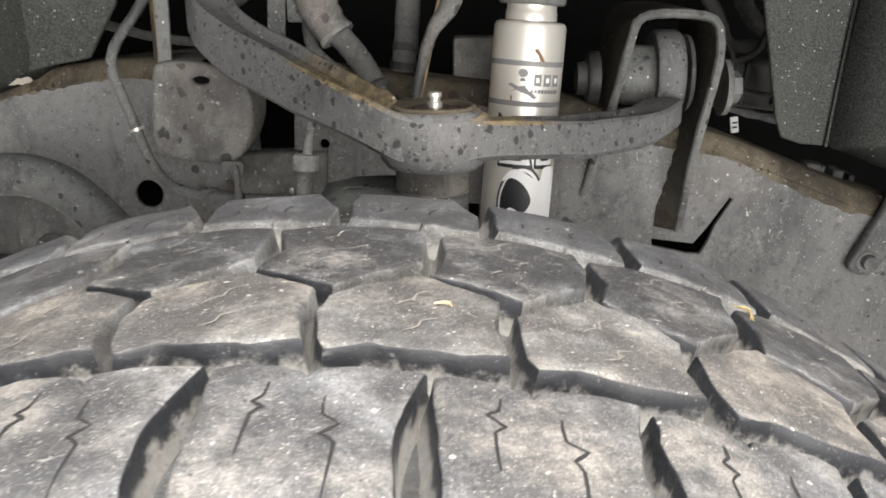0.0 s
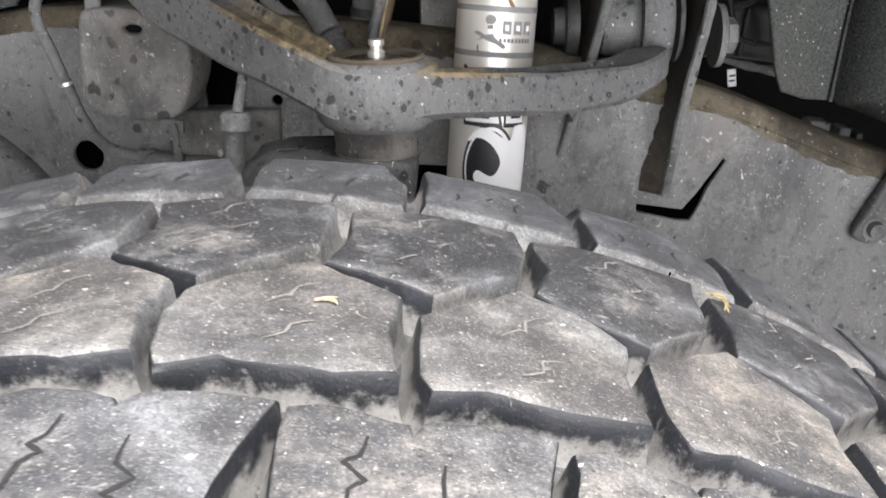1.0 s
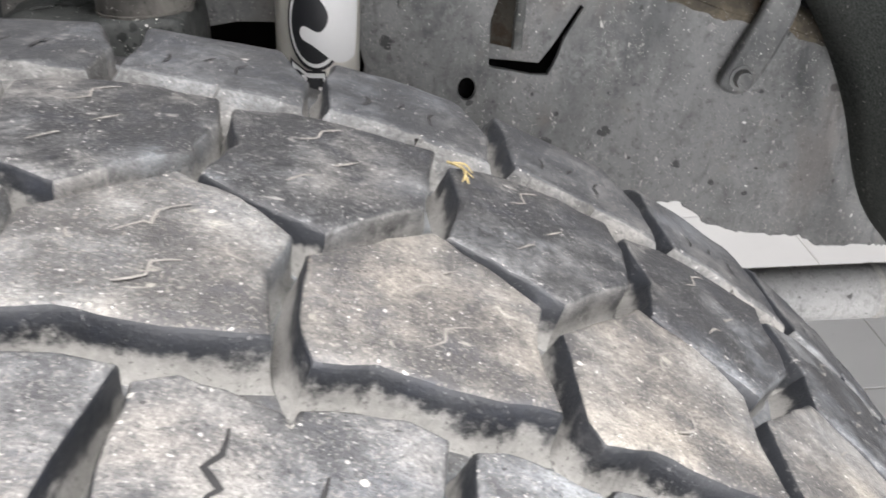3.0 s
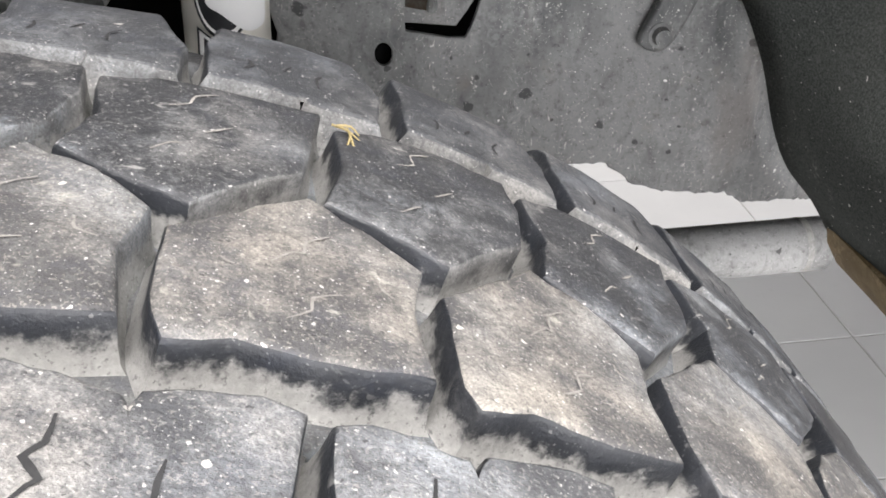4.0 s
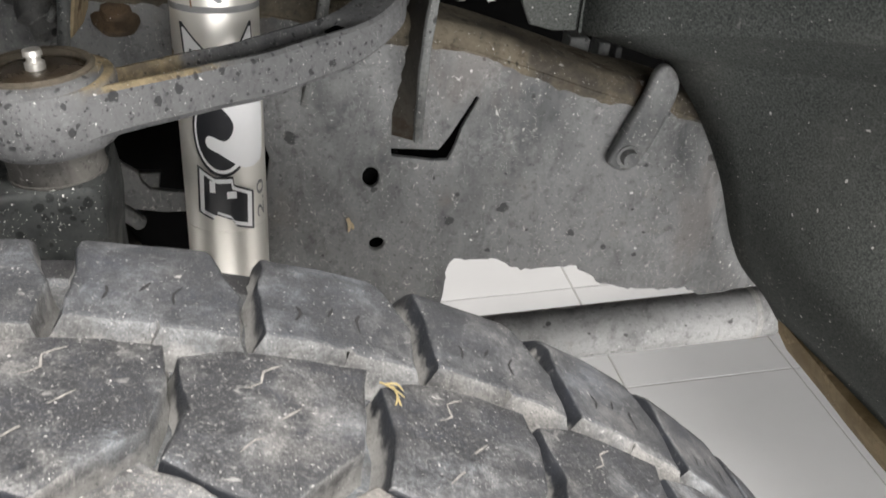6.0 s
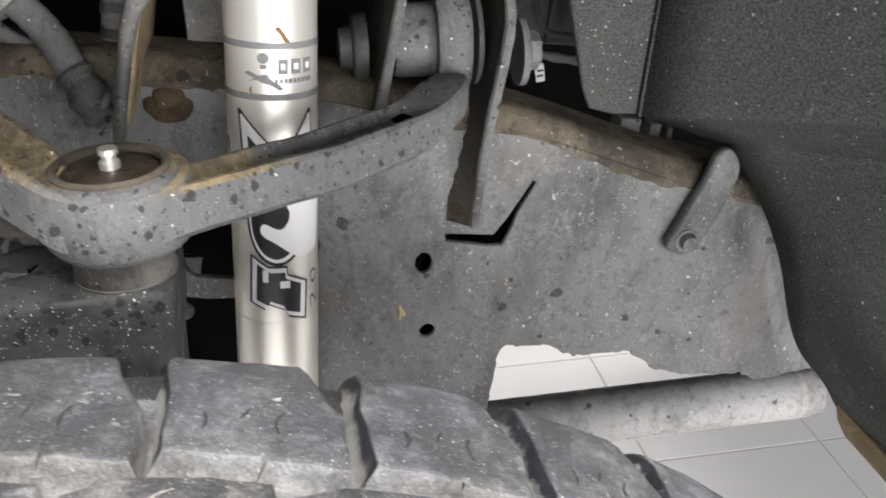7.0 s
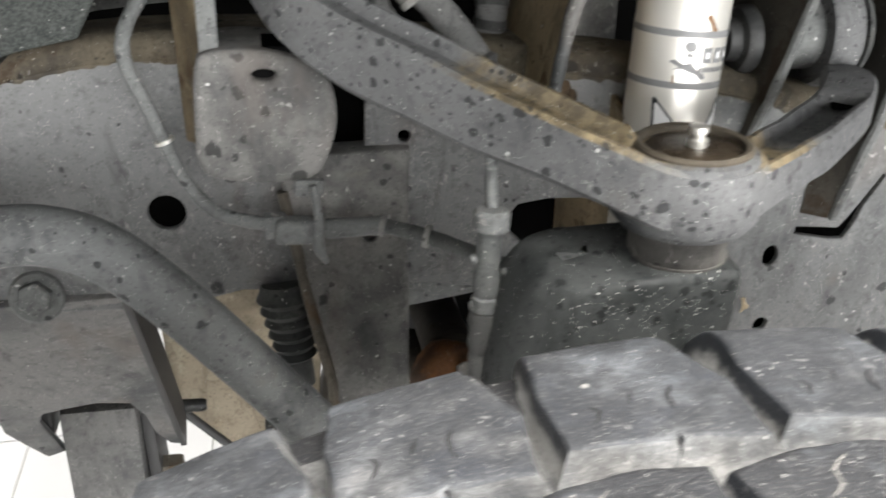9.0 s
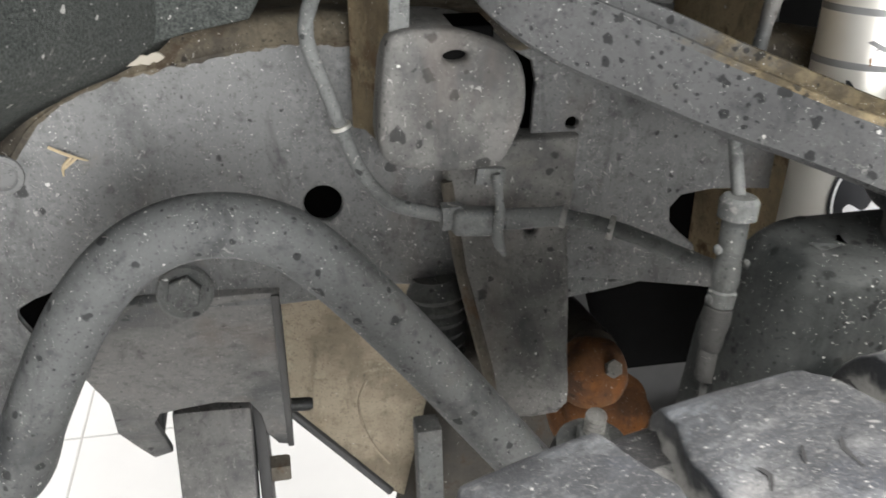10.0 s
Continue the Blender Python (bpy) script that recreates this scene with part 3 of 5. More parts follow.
for x, z in fine + top2[-1:]:
    drip = 0.001 + 0.005 * max(0, 0.35 + noise.noise((x * 26, 2.0, 0.5))) + 0.0025 * noise.noise((x * 190, 5.0, 0.5))
    b = max(0, x - 0.36) ** 2 * 3.0
    y = rail_y(x) + b
    rings.append([(x, y - 0.0007, z - 0.001 - drip), (x, y - 0.0009, z - 0.0008)] + [(x, y + 0.013 * (1 - math.cos(a)), z + 0.013 * math.sin(a)) for a in np.linspace(0, math.pi / 2, 5)] + [(x, y + 0.055, z + 0.012), (x, y + 0.055, z + 0.008), (x, y + 0.014, z + 0.008), (x, y + 0.006, z - 0.002)])
part("top_flange", loft(rings), M["rail_top"], rail, "rusty tan rounded top flange")
# near-black sheet added behind the web so its holes read as shaded
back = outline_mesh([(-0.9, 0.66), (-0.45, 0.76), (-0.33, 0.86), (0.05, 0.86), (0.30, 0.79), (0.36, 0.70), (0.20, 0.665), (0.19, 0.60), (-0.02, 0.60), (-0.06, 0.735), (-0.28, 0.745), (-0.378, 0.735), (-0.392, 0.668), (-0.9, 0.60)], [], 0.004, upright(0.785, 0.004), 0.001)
part("inner_web", back, M["shade_black"], rail, "near-black inner web added to darken the holes")
# near-black blocks paint the depth shade of two holes
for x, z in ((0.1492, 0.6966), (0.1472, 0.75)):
    part("hole_backing", block((0.034, 0.004, 0.034), Matrix.Translation((x + 0.004, rail_y(x) + 0.014, z - 0.004)), 0.001, 1), M["shade_black"], rail)
# pressed prong and bolt on the rail
prong = outline_mesh(smooth2([(0.315, 0.748), (0.320, 0.763), (0.336, 0.796), (0.343, 0.815), (0.352, 0.818), (0.360, 0.806), (0.357, 0.788), (0.344, 0.758), (0.331, 0.742)], 3), [], 0.010, upright(0.664, 0.010), 0.003)
part("prong", prong, M["rail"], rail)
part("bolt", lathe([(0.002, 0), (0.0085, 0), (0.0085, 0.004), (0.0062, 0.004), (0.0055, 0.010), (0.001, 0.0105)], (0.3285, 0.667, 0.754), (0, -1, 0), 24), M["rail"], rail)

part("plug", lathe([(0.006, 0), (0.0075, 0.0005), (0.0085, 0.002), (0.0095, 0.002), (0.0112, 0.0015), (0.0115, 0), (0.006, -0.001)], (-0.405, rail_y(-0.405) - 0.001, 0.824), (0, -1, 0), 28), M["rail"], rail, "pressed round plug")

# ---- tyre ----
AXIS = Vector((0.017, 1, 0.027)).normalized()
UP = (Vector((0, 0, 1)) - AXIS * AXIS.z).normalized()
SIDE = AXIS.cross(UP)
HUB = Vector((-0.048, 0.272, 0.437)) + AXIS * 0.033
R0, CROWN, DEPTH, PITCHES = 0.437, 0.25, 0.0135, 44
PITCH = 2 * math.pi * R0 / PITCHES
WHEEL = Matrix(((SIDE.x, AXIS.x, UP.x, HUB.x), (SIDE.y, AXIS.y, UP.y, HUB.y), (SIDE.z, AXIS.z, UP.z, HUB.z), (0, 0, 0, 1)))
tyre = tagged(new("tyre"), "large off-road truck tyre, dusty chunky tread, on the floor", "tyre")
tyre.matrix_world = WHEEL
tyre.matrix_basis = WHEEL


def tread_r(w):
    a = abs(w)
    return R0 - CROWN * w * w - (30 * (a - 0.112) ** 2 if a > 0.112 else 0)


def on_tyre(s, v, h=0.0):
    """Along the tread, across it (from the axle's mark) and height over it, in metres, in the tyre's own axes."""
    w = v - 0.033
    r = tread_r(w) + h
    a = s / R0
    return Vector((r * math.sin(a), w, r * math.cos(a)))


prof = [(0.235, -0.105), (0.262, -0.118), (0.30, -0.150), (0.345, -0.160), (0.385, -0.155), (0.405, -0.143), (0.4175, -0.128)]
prof += [(tread_r(w) - DEPTH, w) for w in np.linspace(-0.112, 0.112, 15)]
prof += [(r, -w) for r, w in prof[6::-1]]
rings = [[(r * math.sin(a), w, r * math.cos(a)) for r, w in prof] for a in np.linspace(0, 2 * math.pi, 177)]
bm = loft(rings, False, False)
bmesh.ops.remove_doubles(bm, verts=bm.verts[:], dist=1e-5)
carcass = bpy.data.meshes.new("carcass")
bmesh.ops.recalc_face_normals(bm, faces=bm.faces[:])
for f in bm.faces:
    f.material_index = 0 if abs(f.calc_center_median().y) < 0.115 else 1
    f.smooth = True
bm.to_mesh(carcass)
bm.free()
carcass.materials.append(M["groove"])
carcass.materials.append(M["sidewall"])
body = new("carcass", carcass)
body.parent = tyre

MM = 0.001
# one pitch of the pattern, in millimetres along and across
ROW_B = [(2, 6), (3, 16), (15, 28), (30, 40), (44, 33), (57, 23), (54, 7), (57, -13), (46, -15), (32, -16), (17, -14), (6, -18), (3, -12)]
ROW_C = [(1, 86), (15, 91), (35, 92), (56, 91), (56, 75), (54, 56), (42, 44), (28, 30), (14, 37), (0, 44), (5, 64)]
ROW_D = [(4, 106), (3, 130), (3, 146), (3, 181), (40, 181), (44, 150), (50, 136), (55, 124), (55, 101), (34, 103), (32, 107), (29, 104)]
ROW_A = [(0, -34), (4, -31), (22, -34), (25, -39), (28, -33), (46, -30), (54, -31), (51, -48), (49, -64), (52, -84), (53, -116), (4, -116), (2, -84), (-1, -46)]


def lug_mesh(name, outline, seed, top, depth=DEPTH, pale_front=False, pale_side=True):
    """One tread lug: domed top, eased edge, tapering flanks; along, across and height are turned into the tyre's axes."""
    rng = random.Random(seed)
    pts = []
    for a, b in zip(outline, outline[1:] + outline[:1]):
        k = max(1, int(math.dist(a, b) / 4.5))
        for i in range(k):
            j = 0.16 if i else 0.3
            u, w = a[0] + (b[0] - a[0]) * i / k, a[1] + (b[1] - a[1]) * i / k
            wear = Vector((noise.noise((u * 0.11, w * 0.11, seed)), noise.noise((u * 0.11, w * 0.11, seed + 9)))) * 0.9
            pts.append(((u + wear.x + rng.uniform(-j, j)) * MM, (w + wear.y + rng.uniform(-j, j)) * MM))
    bm = bmesh.new()
    low = bm.verts.layers.float.new("groove_depth")
    face = bm.faces.new([bm.verts.new((p[0], p[1], 0)) for p in pts])
    lo, hi = [min(p[k] for p in pts) for k in (0, 1)], [max(p[k] for p in pts) for k in (0, 1)]
    for axis in (0, 1):
        for c in np.arange(lo[axis] + 0.006, hi[axis] - 0.002, 0.0075):
            n = Vector((1, 0, 0)) if axis == 0 else Vector((0, 1, 0))
            bmesh.ops.bisect_plane(bm, geom=bm.verts[:] + bm.edges[:] + bm.faces[:], plane_co=n * c, plane_no=n, dist=1e-6)
    for f in bm.faces:
        if f.normal.z < 0:
            f.normal_flip()
    for v in bm.verts:
        v.co.z = 0.0007 * noise.noise((v.co.x * 70 + seed * 7, v.co.y * 70, seed))
    for f in bm.faces:
        f.smooth, f.material_index = True, 0
    rim = {}
    for e in bm.edges:
        if e.is_boundary:
            for v in e.verts:
                rim.setdefault(v, []).append(e.other_vert(v))
    first = next(iter(rim))
    loop, last = [first], None
    while True:
        nxt = [v for v in rim[loop[-1]] if v is not last][0]
        last = loop[-1]
        if nxt is first:
            break
        loop.append(nxt)
    area = sum(p.co.x * q.co.y - q.co.x * p.co.y for p, q in zip(loop, loop[1:] + loop[:1]))
    if area < 0:
        loop.reverse()
    k = len(loop)
    flat = [v.co.copy() for v in loop]
    edge_n = []
    for i in range(k):
        d = flat[(i + 1) % k] - flat[i]
        edge_n.append(Vector((d.y, -d.x, 0)).normalized())
    prev = loop
    chip = [0.0004 * max(0, noise.noise((p.x * 160 + seed * 3, p.y * 160, 4.0))) for p in flat]
    for out, drop in ((0.0006, 0.00012), (0.0013, 0.0006), (0.0018, 0.0016), (0.0025, depth * 0.6), (0.0034, depth * 0.88), (0.0048, depth + 0.0003)):
        ring = []
        for i, p in enumerate(flat):
            n = edge_n[i - 1] + edge_n[i]
            n = n.normalized() if n.length > 1e-4 else edge_n[i]
            ledge = 0.0035 if pale_front and n.y < -0.3 and drop > 0.004 else 0.0
            q = p + n * ((out + ledge) / max(0.6, n.dot(edge_n[i])))
            ring.append(bm.verts.new((q.x, q.y, p.z - drop - (chip[i] * 2 if drop < 0.002 else 0))))
            ring[-1][low] = min(1.0, drop / depth)
        for i in range(k):
            f = bm.faces.new((prev[i], ring[i], ring[(i + 1) % k], prev[(i + 1) % k]))
            # flank tone goes by facing: paler along the tread, and in front if asked
            dusty = (pale_side and edge_n[i].x > 0.3 and edge_n[i].y > -0.85) or (pale_front and edge_n[i].y < -0.3)
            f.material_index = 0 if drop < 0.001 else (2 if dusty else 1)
        prev = ring
    for v in bm.verts:
        v.co = on_tyre(v.co.x, v.co.y, v.co.z)
    bmesh.ops.recalc_face_normals(bm, faces=bm.faces[:])
    me = bpy.data.meshes.new(name)
    for f in bm.faces:
        f.smooth = True
    bm.to_mesh(me)
    bm.free()
    me.set_sharp_from_angle(angle=radians(48))
    me.materials.append(top)
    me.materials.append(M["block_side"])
    me.materials.append(M["flank_pale"])
    return me


def ribbon(bm, line, width, reach=0.6, h=0.0004, seed=0):
    """A wavering strip: packed dust on B and C, a cut's painted shade elsewhere."""
    rng = random.Random(seed)
    mid = [sum(p[k] for p in line) / len(line) for k in (0, 1)]
    P = spline([((mid[0] + (a - mid[0]) * reach + rng.uniform(-0.8, 0.8)) * MM, (mid[1] + (b - mid[1]) * reach + rng.uniform(-0.8, 0.8)) * MM, 0) for a, b in line], 2)
    left, right = [], []
    for i, p in enumerate(P):
        d = (P[min(len(P) - 1, i + 1)] - P[max(0, i - 1)]).normalized()
        f = i / (len(P) - 1)
        n = Vector((-d.y, d.x, 0)) * width / 2 * (0.45 + 0.55 * math.sin(math.pi * f) ** 0.5) * rng.uniform(0.7, 1.25)
        left.append(bm.verts.new(on_tyre(p.x + n.x, p.y + n.y, h)))
        right.append(bm.verts.new(on_tyre(p.x - n.x, p.y - n.y, h)))
    for i in range(len(P) - 1):
        bm.faces.new((left[i], left[i + 1], right[i + 1], right[i]))


SIPES = {"B": [[(20, 8), (27, 15), (30, 15), (30, 23), (39, 30)], [(24, -10), (32, -5), (33, 2), (41, 6)], [(12, 9), (14, 6), (16, 7)], [(46, 13), (47, 9), (52, 7)]],
         "C": [[(17, 46), (23, 54), (26, 54)], [(28, 61), (37, 70)], [(16, 71), (23, 77), (24, 84), (33, 91)]],
         "A": [[(15, -39), (15, -47), (12, -50), (16, -54), (13, -58), (14, -76)], [(32, -45), (32, -56), (37, -60), (33, -65), (36, -69), (35, -92)]],
         "D": [[(13, 112), (15, 117), (14, 121)], [(24, 118), (27, 124)], [(36, 112), (35, 119), (38, 124)]]}
ROWS_OF = {"A": (ROW_A, -13, M["block_inner"]), "B": (ROW_B, 9, M["block_top"]), "C": (ROW_C, -17, M["block_dark"]), "D": (ROW_D, 5, M["block_near"])}
for key, (outline, start, top) in ROWS_OF.items():
    variants = []
    for k in range(3):
        rng = random.Random(ord(key) * 10 + k)
        shape = [(a + rng.uniform(-1.2, 1.2), b + rng.uniform(-0.8, 0.8)) for a, b in outline]
        bm = bmesh.new()
        for line in SIPES[key]:
            reach, seed = {"A": 0.9, "D": 0.9}.get(key, 0.68), k * 11 + int(line[0][0])
            ribbon(bm, line, 0.0007 if key in "BC" else 0.0012, reach, 0.0004, seed)
        sipe = None
        if SIPES[key]:
            sipe = bpy.data.meshes.new("sipe")
            bm.to_mesh(sipe)
            sipe.materials.append(M["sipe_dust"] if key in "BC" else M["sipe_dark"])
        bm.free()
        variants.append((lug_mesh("tread_lug", shape, ord(key) + k, top, DEPTH, key == "D", key != "A"), sipe))
    for i in range(PITCHES):
        lug, sipe = variants[(i * 7 + i // 3) % 3]
        a = start * MM / R0 + i * 2 * math.pi / PITCHES
        ob = new("tread_lug", lug)
        ob.parent = tyre
        ob.matrix_basis = Matrix.Rotation(a, 4, "Y")
        if sipe:
            sp = new("sipe", sipe)
            sp.parent = ob

# ---- upper control arm ----
arm = thing("upper_control_arm", (-0.005, 0.505, 0.862), "speckled grey forged upper control arm with ball joint", "control arm")


def leg_section(p, across, width, low, high, lip, drop):
    c = Vector((p[0], p[1], 0)) + across * (width / 2)
    w, t = width / 2, 0.0035
    sec = [(-w, low + t), (-w + t, low), (w - t, low), (w, low + t), (w, high - 0.002 - drop), (w - 0.002, high - drop), (w - 0.004, high - drop), (w - 0.007, high - max(lip, drop)), (-w + 0.007, high - lip), (-w + 0.004, high), (-w + 0.002, high), (-w, high - 0.002)]
    return [c + across * u + Vector((0, 0, z)) for u, z in sec]


yoke = [(-0.184, 0.740, 0.942, 0.972, 0.030), (-0.182, 0.680, 0.940, 0.972, 0.030), (-0.176, 0.640, 0.932, 0.965, 0.030), (-0.163, 0.611, 0.918, 0.951, 0.030), (-0.139, 0.587, 0.904, 0.938, 0.030), (-0.097, 0.548, 0.890, 0.922, 0.030),
        (-0.060, 0.514, 0.881, 0.909, 0.028), (-0.036, 0.492, 0.874, 0.902, 0.024), (-0.024, 0.4842, 0.8695, 0.898, 0.020), (-0.008, 0.4797, 0.868, 0.8955, 0.018), (0.008, 0.4820, 0.8685, 0.8945, 0.020), (0.024, 0.4925, 0.870, 0.893, 0.024),
        (0.063, 0.527, 0.864, 0.887, 0.028), (0.100, 0.561, 0.858, 0.882, 0.029), (0.130, 0.589, 0.857, 0.880, 0.029), (0.152, 0.610, 0.860, 0.8805, 0.029), (0.167, 0.634, 0.863, 0.8825, 0.027), (0.173, 0.658, 0.866, 0.8810, 0.022)]
path = spline([(r[0], r[1], r[2]) for r in yoke], 5)
tops = spline([(r[0], r[1], r[3]) for r in yoke], 5)
wide = spline([(r[4], 0, 0) for r in yoke], 5)
rings = []
for i, p in enumerate(path):
    d = path[min(len(path) - 1, i + 1)] - path[max(0, i - 1)]
    wob = 0.0008 * noise.noise((p.x * 40, 1, 2))
    drop = 0.012 * max(0, 1 - (abs(p.x + 0.004) / 0.040) ** 4)
    close = min(1, max(0, (p.x - 0.136) / 0.010))
    rings.append(leg_section(p, Vector((-d.y, d.x, 0)).normalized(), wide[i].x, p.z + wob, tops[i].z + wob, 0.0065 * (1 - close) - 0.0008 * close, drop))
part("yoke", loft(rings), M["arm"], arm)
part("joint_boss", lathe([(0.012, 0.004), (0.0275, 0.004), (0.0305, 0.008), (0.0310, 0.0300), (0.0300, 0.0325), (0.0270, 0.0335), (0.012, 0.0335)], (-0.005, 0.5088, 0.862), n=40), M["arm"], arm)
part("cup", lathe([(0.012, 0.006), (0.0225, 0.006), (0.0255, 0.009), (0.0268, 0.014), (0.0268, 0.032), (0.0262, 0.0355), (0.0225, 0.037), (0.0215, 0.033), (0.004, 0.032)], (-0.005, 0.506, 0.862)), M["arm"], arm)
part("cup_rim", lathe([(0.0205, -0.001), (0.0235, -0.001), (0.024, 0.001), (0.0225, 0.0022), (0.0205, 0.0015)], (-0.005, 0.506, 0.8985), ring=True), M["rim_brown"], arm, "brown dusty rim")
part("cup_cover", lathe([(0.021, -0.001), (0.019, 0.0008), (0.012, 0.0025), (0.001, 0.003)], (-0.005, 0.506, 0.8965)), M["cap"], arm, "oily brown cover plate")
part("grease_fitting", lathe([(0.0005, 0), (0.0042, 0), (0.0042, 0.003), (0.0030, 0.0038), (0.0030, 0.0055), (0.0040, 0.0062), (0.0038, 0.0085), (0.0005, 0.009)], (-0.0045, 0.504, 0.899), n=14), M["bright"], arm, "bright metal grease fitting")
part("ball_joint_boot", lathe([(0.010, -0.011), (0.0198, -0.0105), (0.0208, -0.009), (0.0206, -0.004), (0.0214, 0.002), (0.0224, 0.008), (0.0216, 0.0115), (0.010, 0.013)], (-0.006, 0.507, 0.861)), M["boot"], arm, "dusty tan-grey rubber boot")
# no cut: a near-black disc paints the shade inside the slot
slot = lathe([(0.0002, 0), (0.0035, 0), (0.0035, 0.0006), (0.0002, 0.0006)], (0, 0, 0), (0, 0, 1), 18)
slot.transform(Matrix.Translation((0.1345, 0.6115, 0.8752)) @ Matrix.Rotation(radians(43), 4, "Z") @ Matrix.Rotation(radians(2), 4, "Y") @ Matrix.Diagonal((5.4, 1.7, 1, 1)))
part("drain_slot", slot, M["shade_black"], arm, "near-black disc painting the drain slot's shade")
EYE_Y, EYE_Z = 0.695, 0.893
part("bushing_eye", lathe([(0.020, -0.010), (0.032, -0.010), (0.034, -0.007), (0.034, 0.007), (0.032, 0.010), (0.020, 0.010)], (0.167, EYE_Y, EYE_Z), (1, 0, 0), ring=True), M["arm"], arm)
part("bushing_sleeve", lathe([(0.002, -0.016), (0.021, -0.016), (0.0225, -0.012), (0.0225, 0.014), (0.002, 0.014)], (0.149, EYE_Y, EYE_Z), (1, 0, 0)), M["bracket"], arm)
part("bushing_washer", lathe([(0.006, 0), (0.030, 0), (0.031, 0.0015), (0.030, 0.003), (0.006, 0.003)], (0.181, EYE_Y, EYE_Z), (1, 0, 0)), M["bracket"], arm)

# ---- arm mount on the frame ----
mount = thing("control_arm_mount", (0.15, 0.70, 0.78), "rust-brown U-shaped steel control arm mount on the frame rail", "bracket")
# an upside-down U of bent flat steel: x, z, front edge, back edge
BEND = [(0.1785, 0.780, 0.661, 0.672), (0.1795, 0.800, 0.656, 0.674), (0.1820, 0.847, 0.643, 0.705), (0.1885, 0.885, 0.641, 0.75), (0.1925, 0.908, 0.641, 0.75), (0.1925, 0.925, 0.642, 0.75), (0.1890, 0.9355, 0.643, 0.75), (0.1800, 0.9400, 0.644, 0.75),
        (0.1600, 0.9415, 0.645, 0.75), (0.1450, 0.9405, 0.647, 0.75), (0.1375, 0.9370, 0.650, 0.75), (0.1340, 0.9280, 0.653, 0.75), (0.1240, 0.8760, 0.660, 0.75), (0.1170, 0.8480, 0.664, 0.72), (0.1100, 0.8150, 0.671, 0.70), (0.1068, 0.8050, 0.676, 0.695)]
line = spline([(x, 0, z) for x, z, f, k in BEND], 4)
depth = spline([(f, k, 0) for x, z, f, k in BEND], 4)
rings, front_edge = [], []
for i, p in enumerate(line):
    d = line[min(len(line) - 1, i + 1)] - line[max(0, i - 1)]
    n = Vector((-d.z, 0, d.x)).normalized() * 0.0028
    f, k = depth[i].x, depth[i].y
    f += 0.0010 * noise.noise((p.x * 120, p.z * 120, 1.0))
    turn = Vector((-0.013 * min(1, max(0, (0.885 - p.z) / 0.07)) * (1 if p.x > 0.15 else 0.6), 0, 0))
    rings.append([p + n + Vector((0, f, 0)), p + n + turn + Vector((0, k, 0)), p - n + turn + Vector((0, k, 0)), p - n + Vector((0, f, 0))])
    front_edge.append(p + Vector((0, f, 0)))
part("strap", loft(rings), M["brown_steel"], mount)
part("worn_edge", tube(front_edge, 0.0033, 8, 1, 0.08), M["bracket"], mount, "pale dusty front edge")
part("pivot_head", lathe([(0.004, 0), (0.0205, 0), (0.0205, 0.005), (0.0185, 0.008), (0.013, 0.009), (0.012, 0.016), (0.004, 0.017)], (0.1165, EYE_Y - 0.004, EYE_Z - 0.002), (-1, 0, 0), 28), M["grimy_rubber"], mount, "dark grimy pivot bolt head")
part("cam_washer", lathe([(0.004, 0), (0.021, 0), (0.021, 0.004), (0.016, 0.006), (0.004, 0.006)], (0.209, EYE_Y - 0.008, EYE_Z - 0.008), (1, 0, 0)), M["bracket"], mount)
part("bolt_head", hex_head((0.214, EYE_Y - 0.008, EYE_Z - 0.008), (1, 0, 0), 0.012, 0.009), M["bracket"], mount)

# ---- shock absorber ----
shock = thing("shock_absorber", (0.040, 0.632, 0.60), "cream-silver shock absorber with black and white stickers", "shock absorber")
S0, S1 = Vector((0.0415, 0.6482, 0.60)), Vector((0.0631, 0.6695, 0.9345))
SD = (S1 - S0).normalized()
SL = (S1 - S0).length
SR = 0.0259
part("body", lathe([(0.01, 0), (SR, 0), (SR, SL * 0.413), (SR - 0.0003, SL * 0.414), (SR - 0.0003, SL * 0.416), (SR, SL * 0.417), (SR, SL - 0.004), (SR - 0.0012, SL - 0.0012), (SR - 0.0045, SL), (0.008, SL)], S0, SD, 64), M["silver"], shock)
part("top_neck", lathe([(0.006, 0), (0.0185, 0), (0.0185, 0.006), (0.0178, 0.007), (0.0178, 0.011), (0.006, 0.011)], S1 + SD * 0.0004, SD, 48), M["silver"], shock)
part("top_cap", lathe([(0.006, 0), (0.0225, 0), (0.0238, 0.0015), (0.0238, 0.007), (0.0215, 0.010), (0.017, 0.012), (0.012, 0.05), (0.002, 0.05)], S1 + SD * 0.0116, SD, 40), M["bracket"], shock, "dusty steel top cap")
SA = (Vector((0, -1, 0)) - SD * Vector((0, -1, 0)).dot(SD)).normalized()
SB = SA.cross(SD) * -1


def on_shock(a, z, lift=0.0003):
    """Degrees round from the outer side and the height, on the shock's skin."""
    t = (z - S0.z) / SD.z
    q = radians(a)
    return S0 + SD * t + (SR + lift) * (SA * math.cos(q) + SB * math.sin(q))


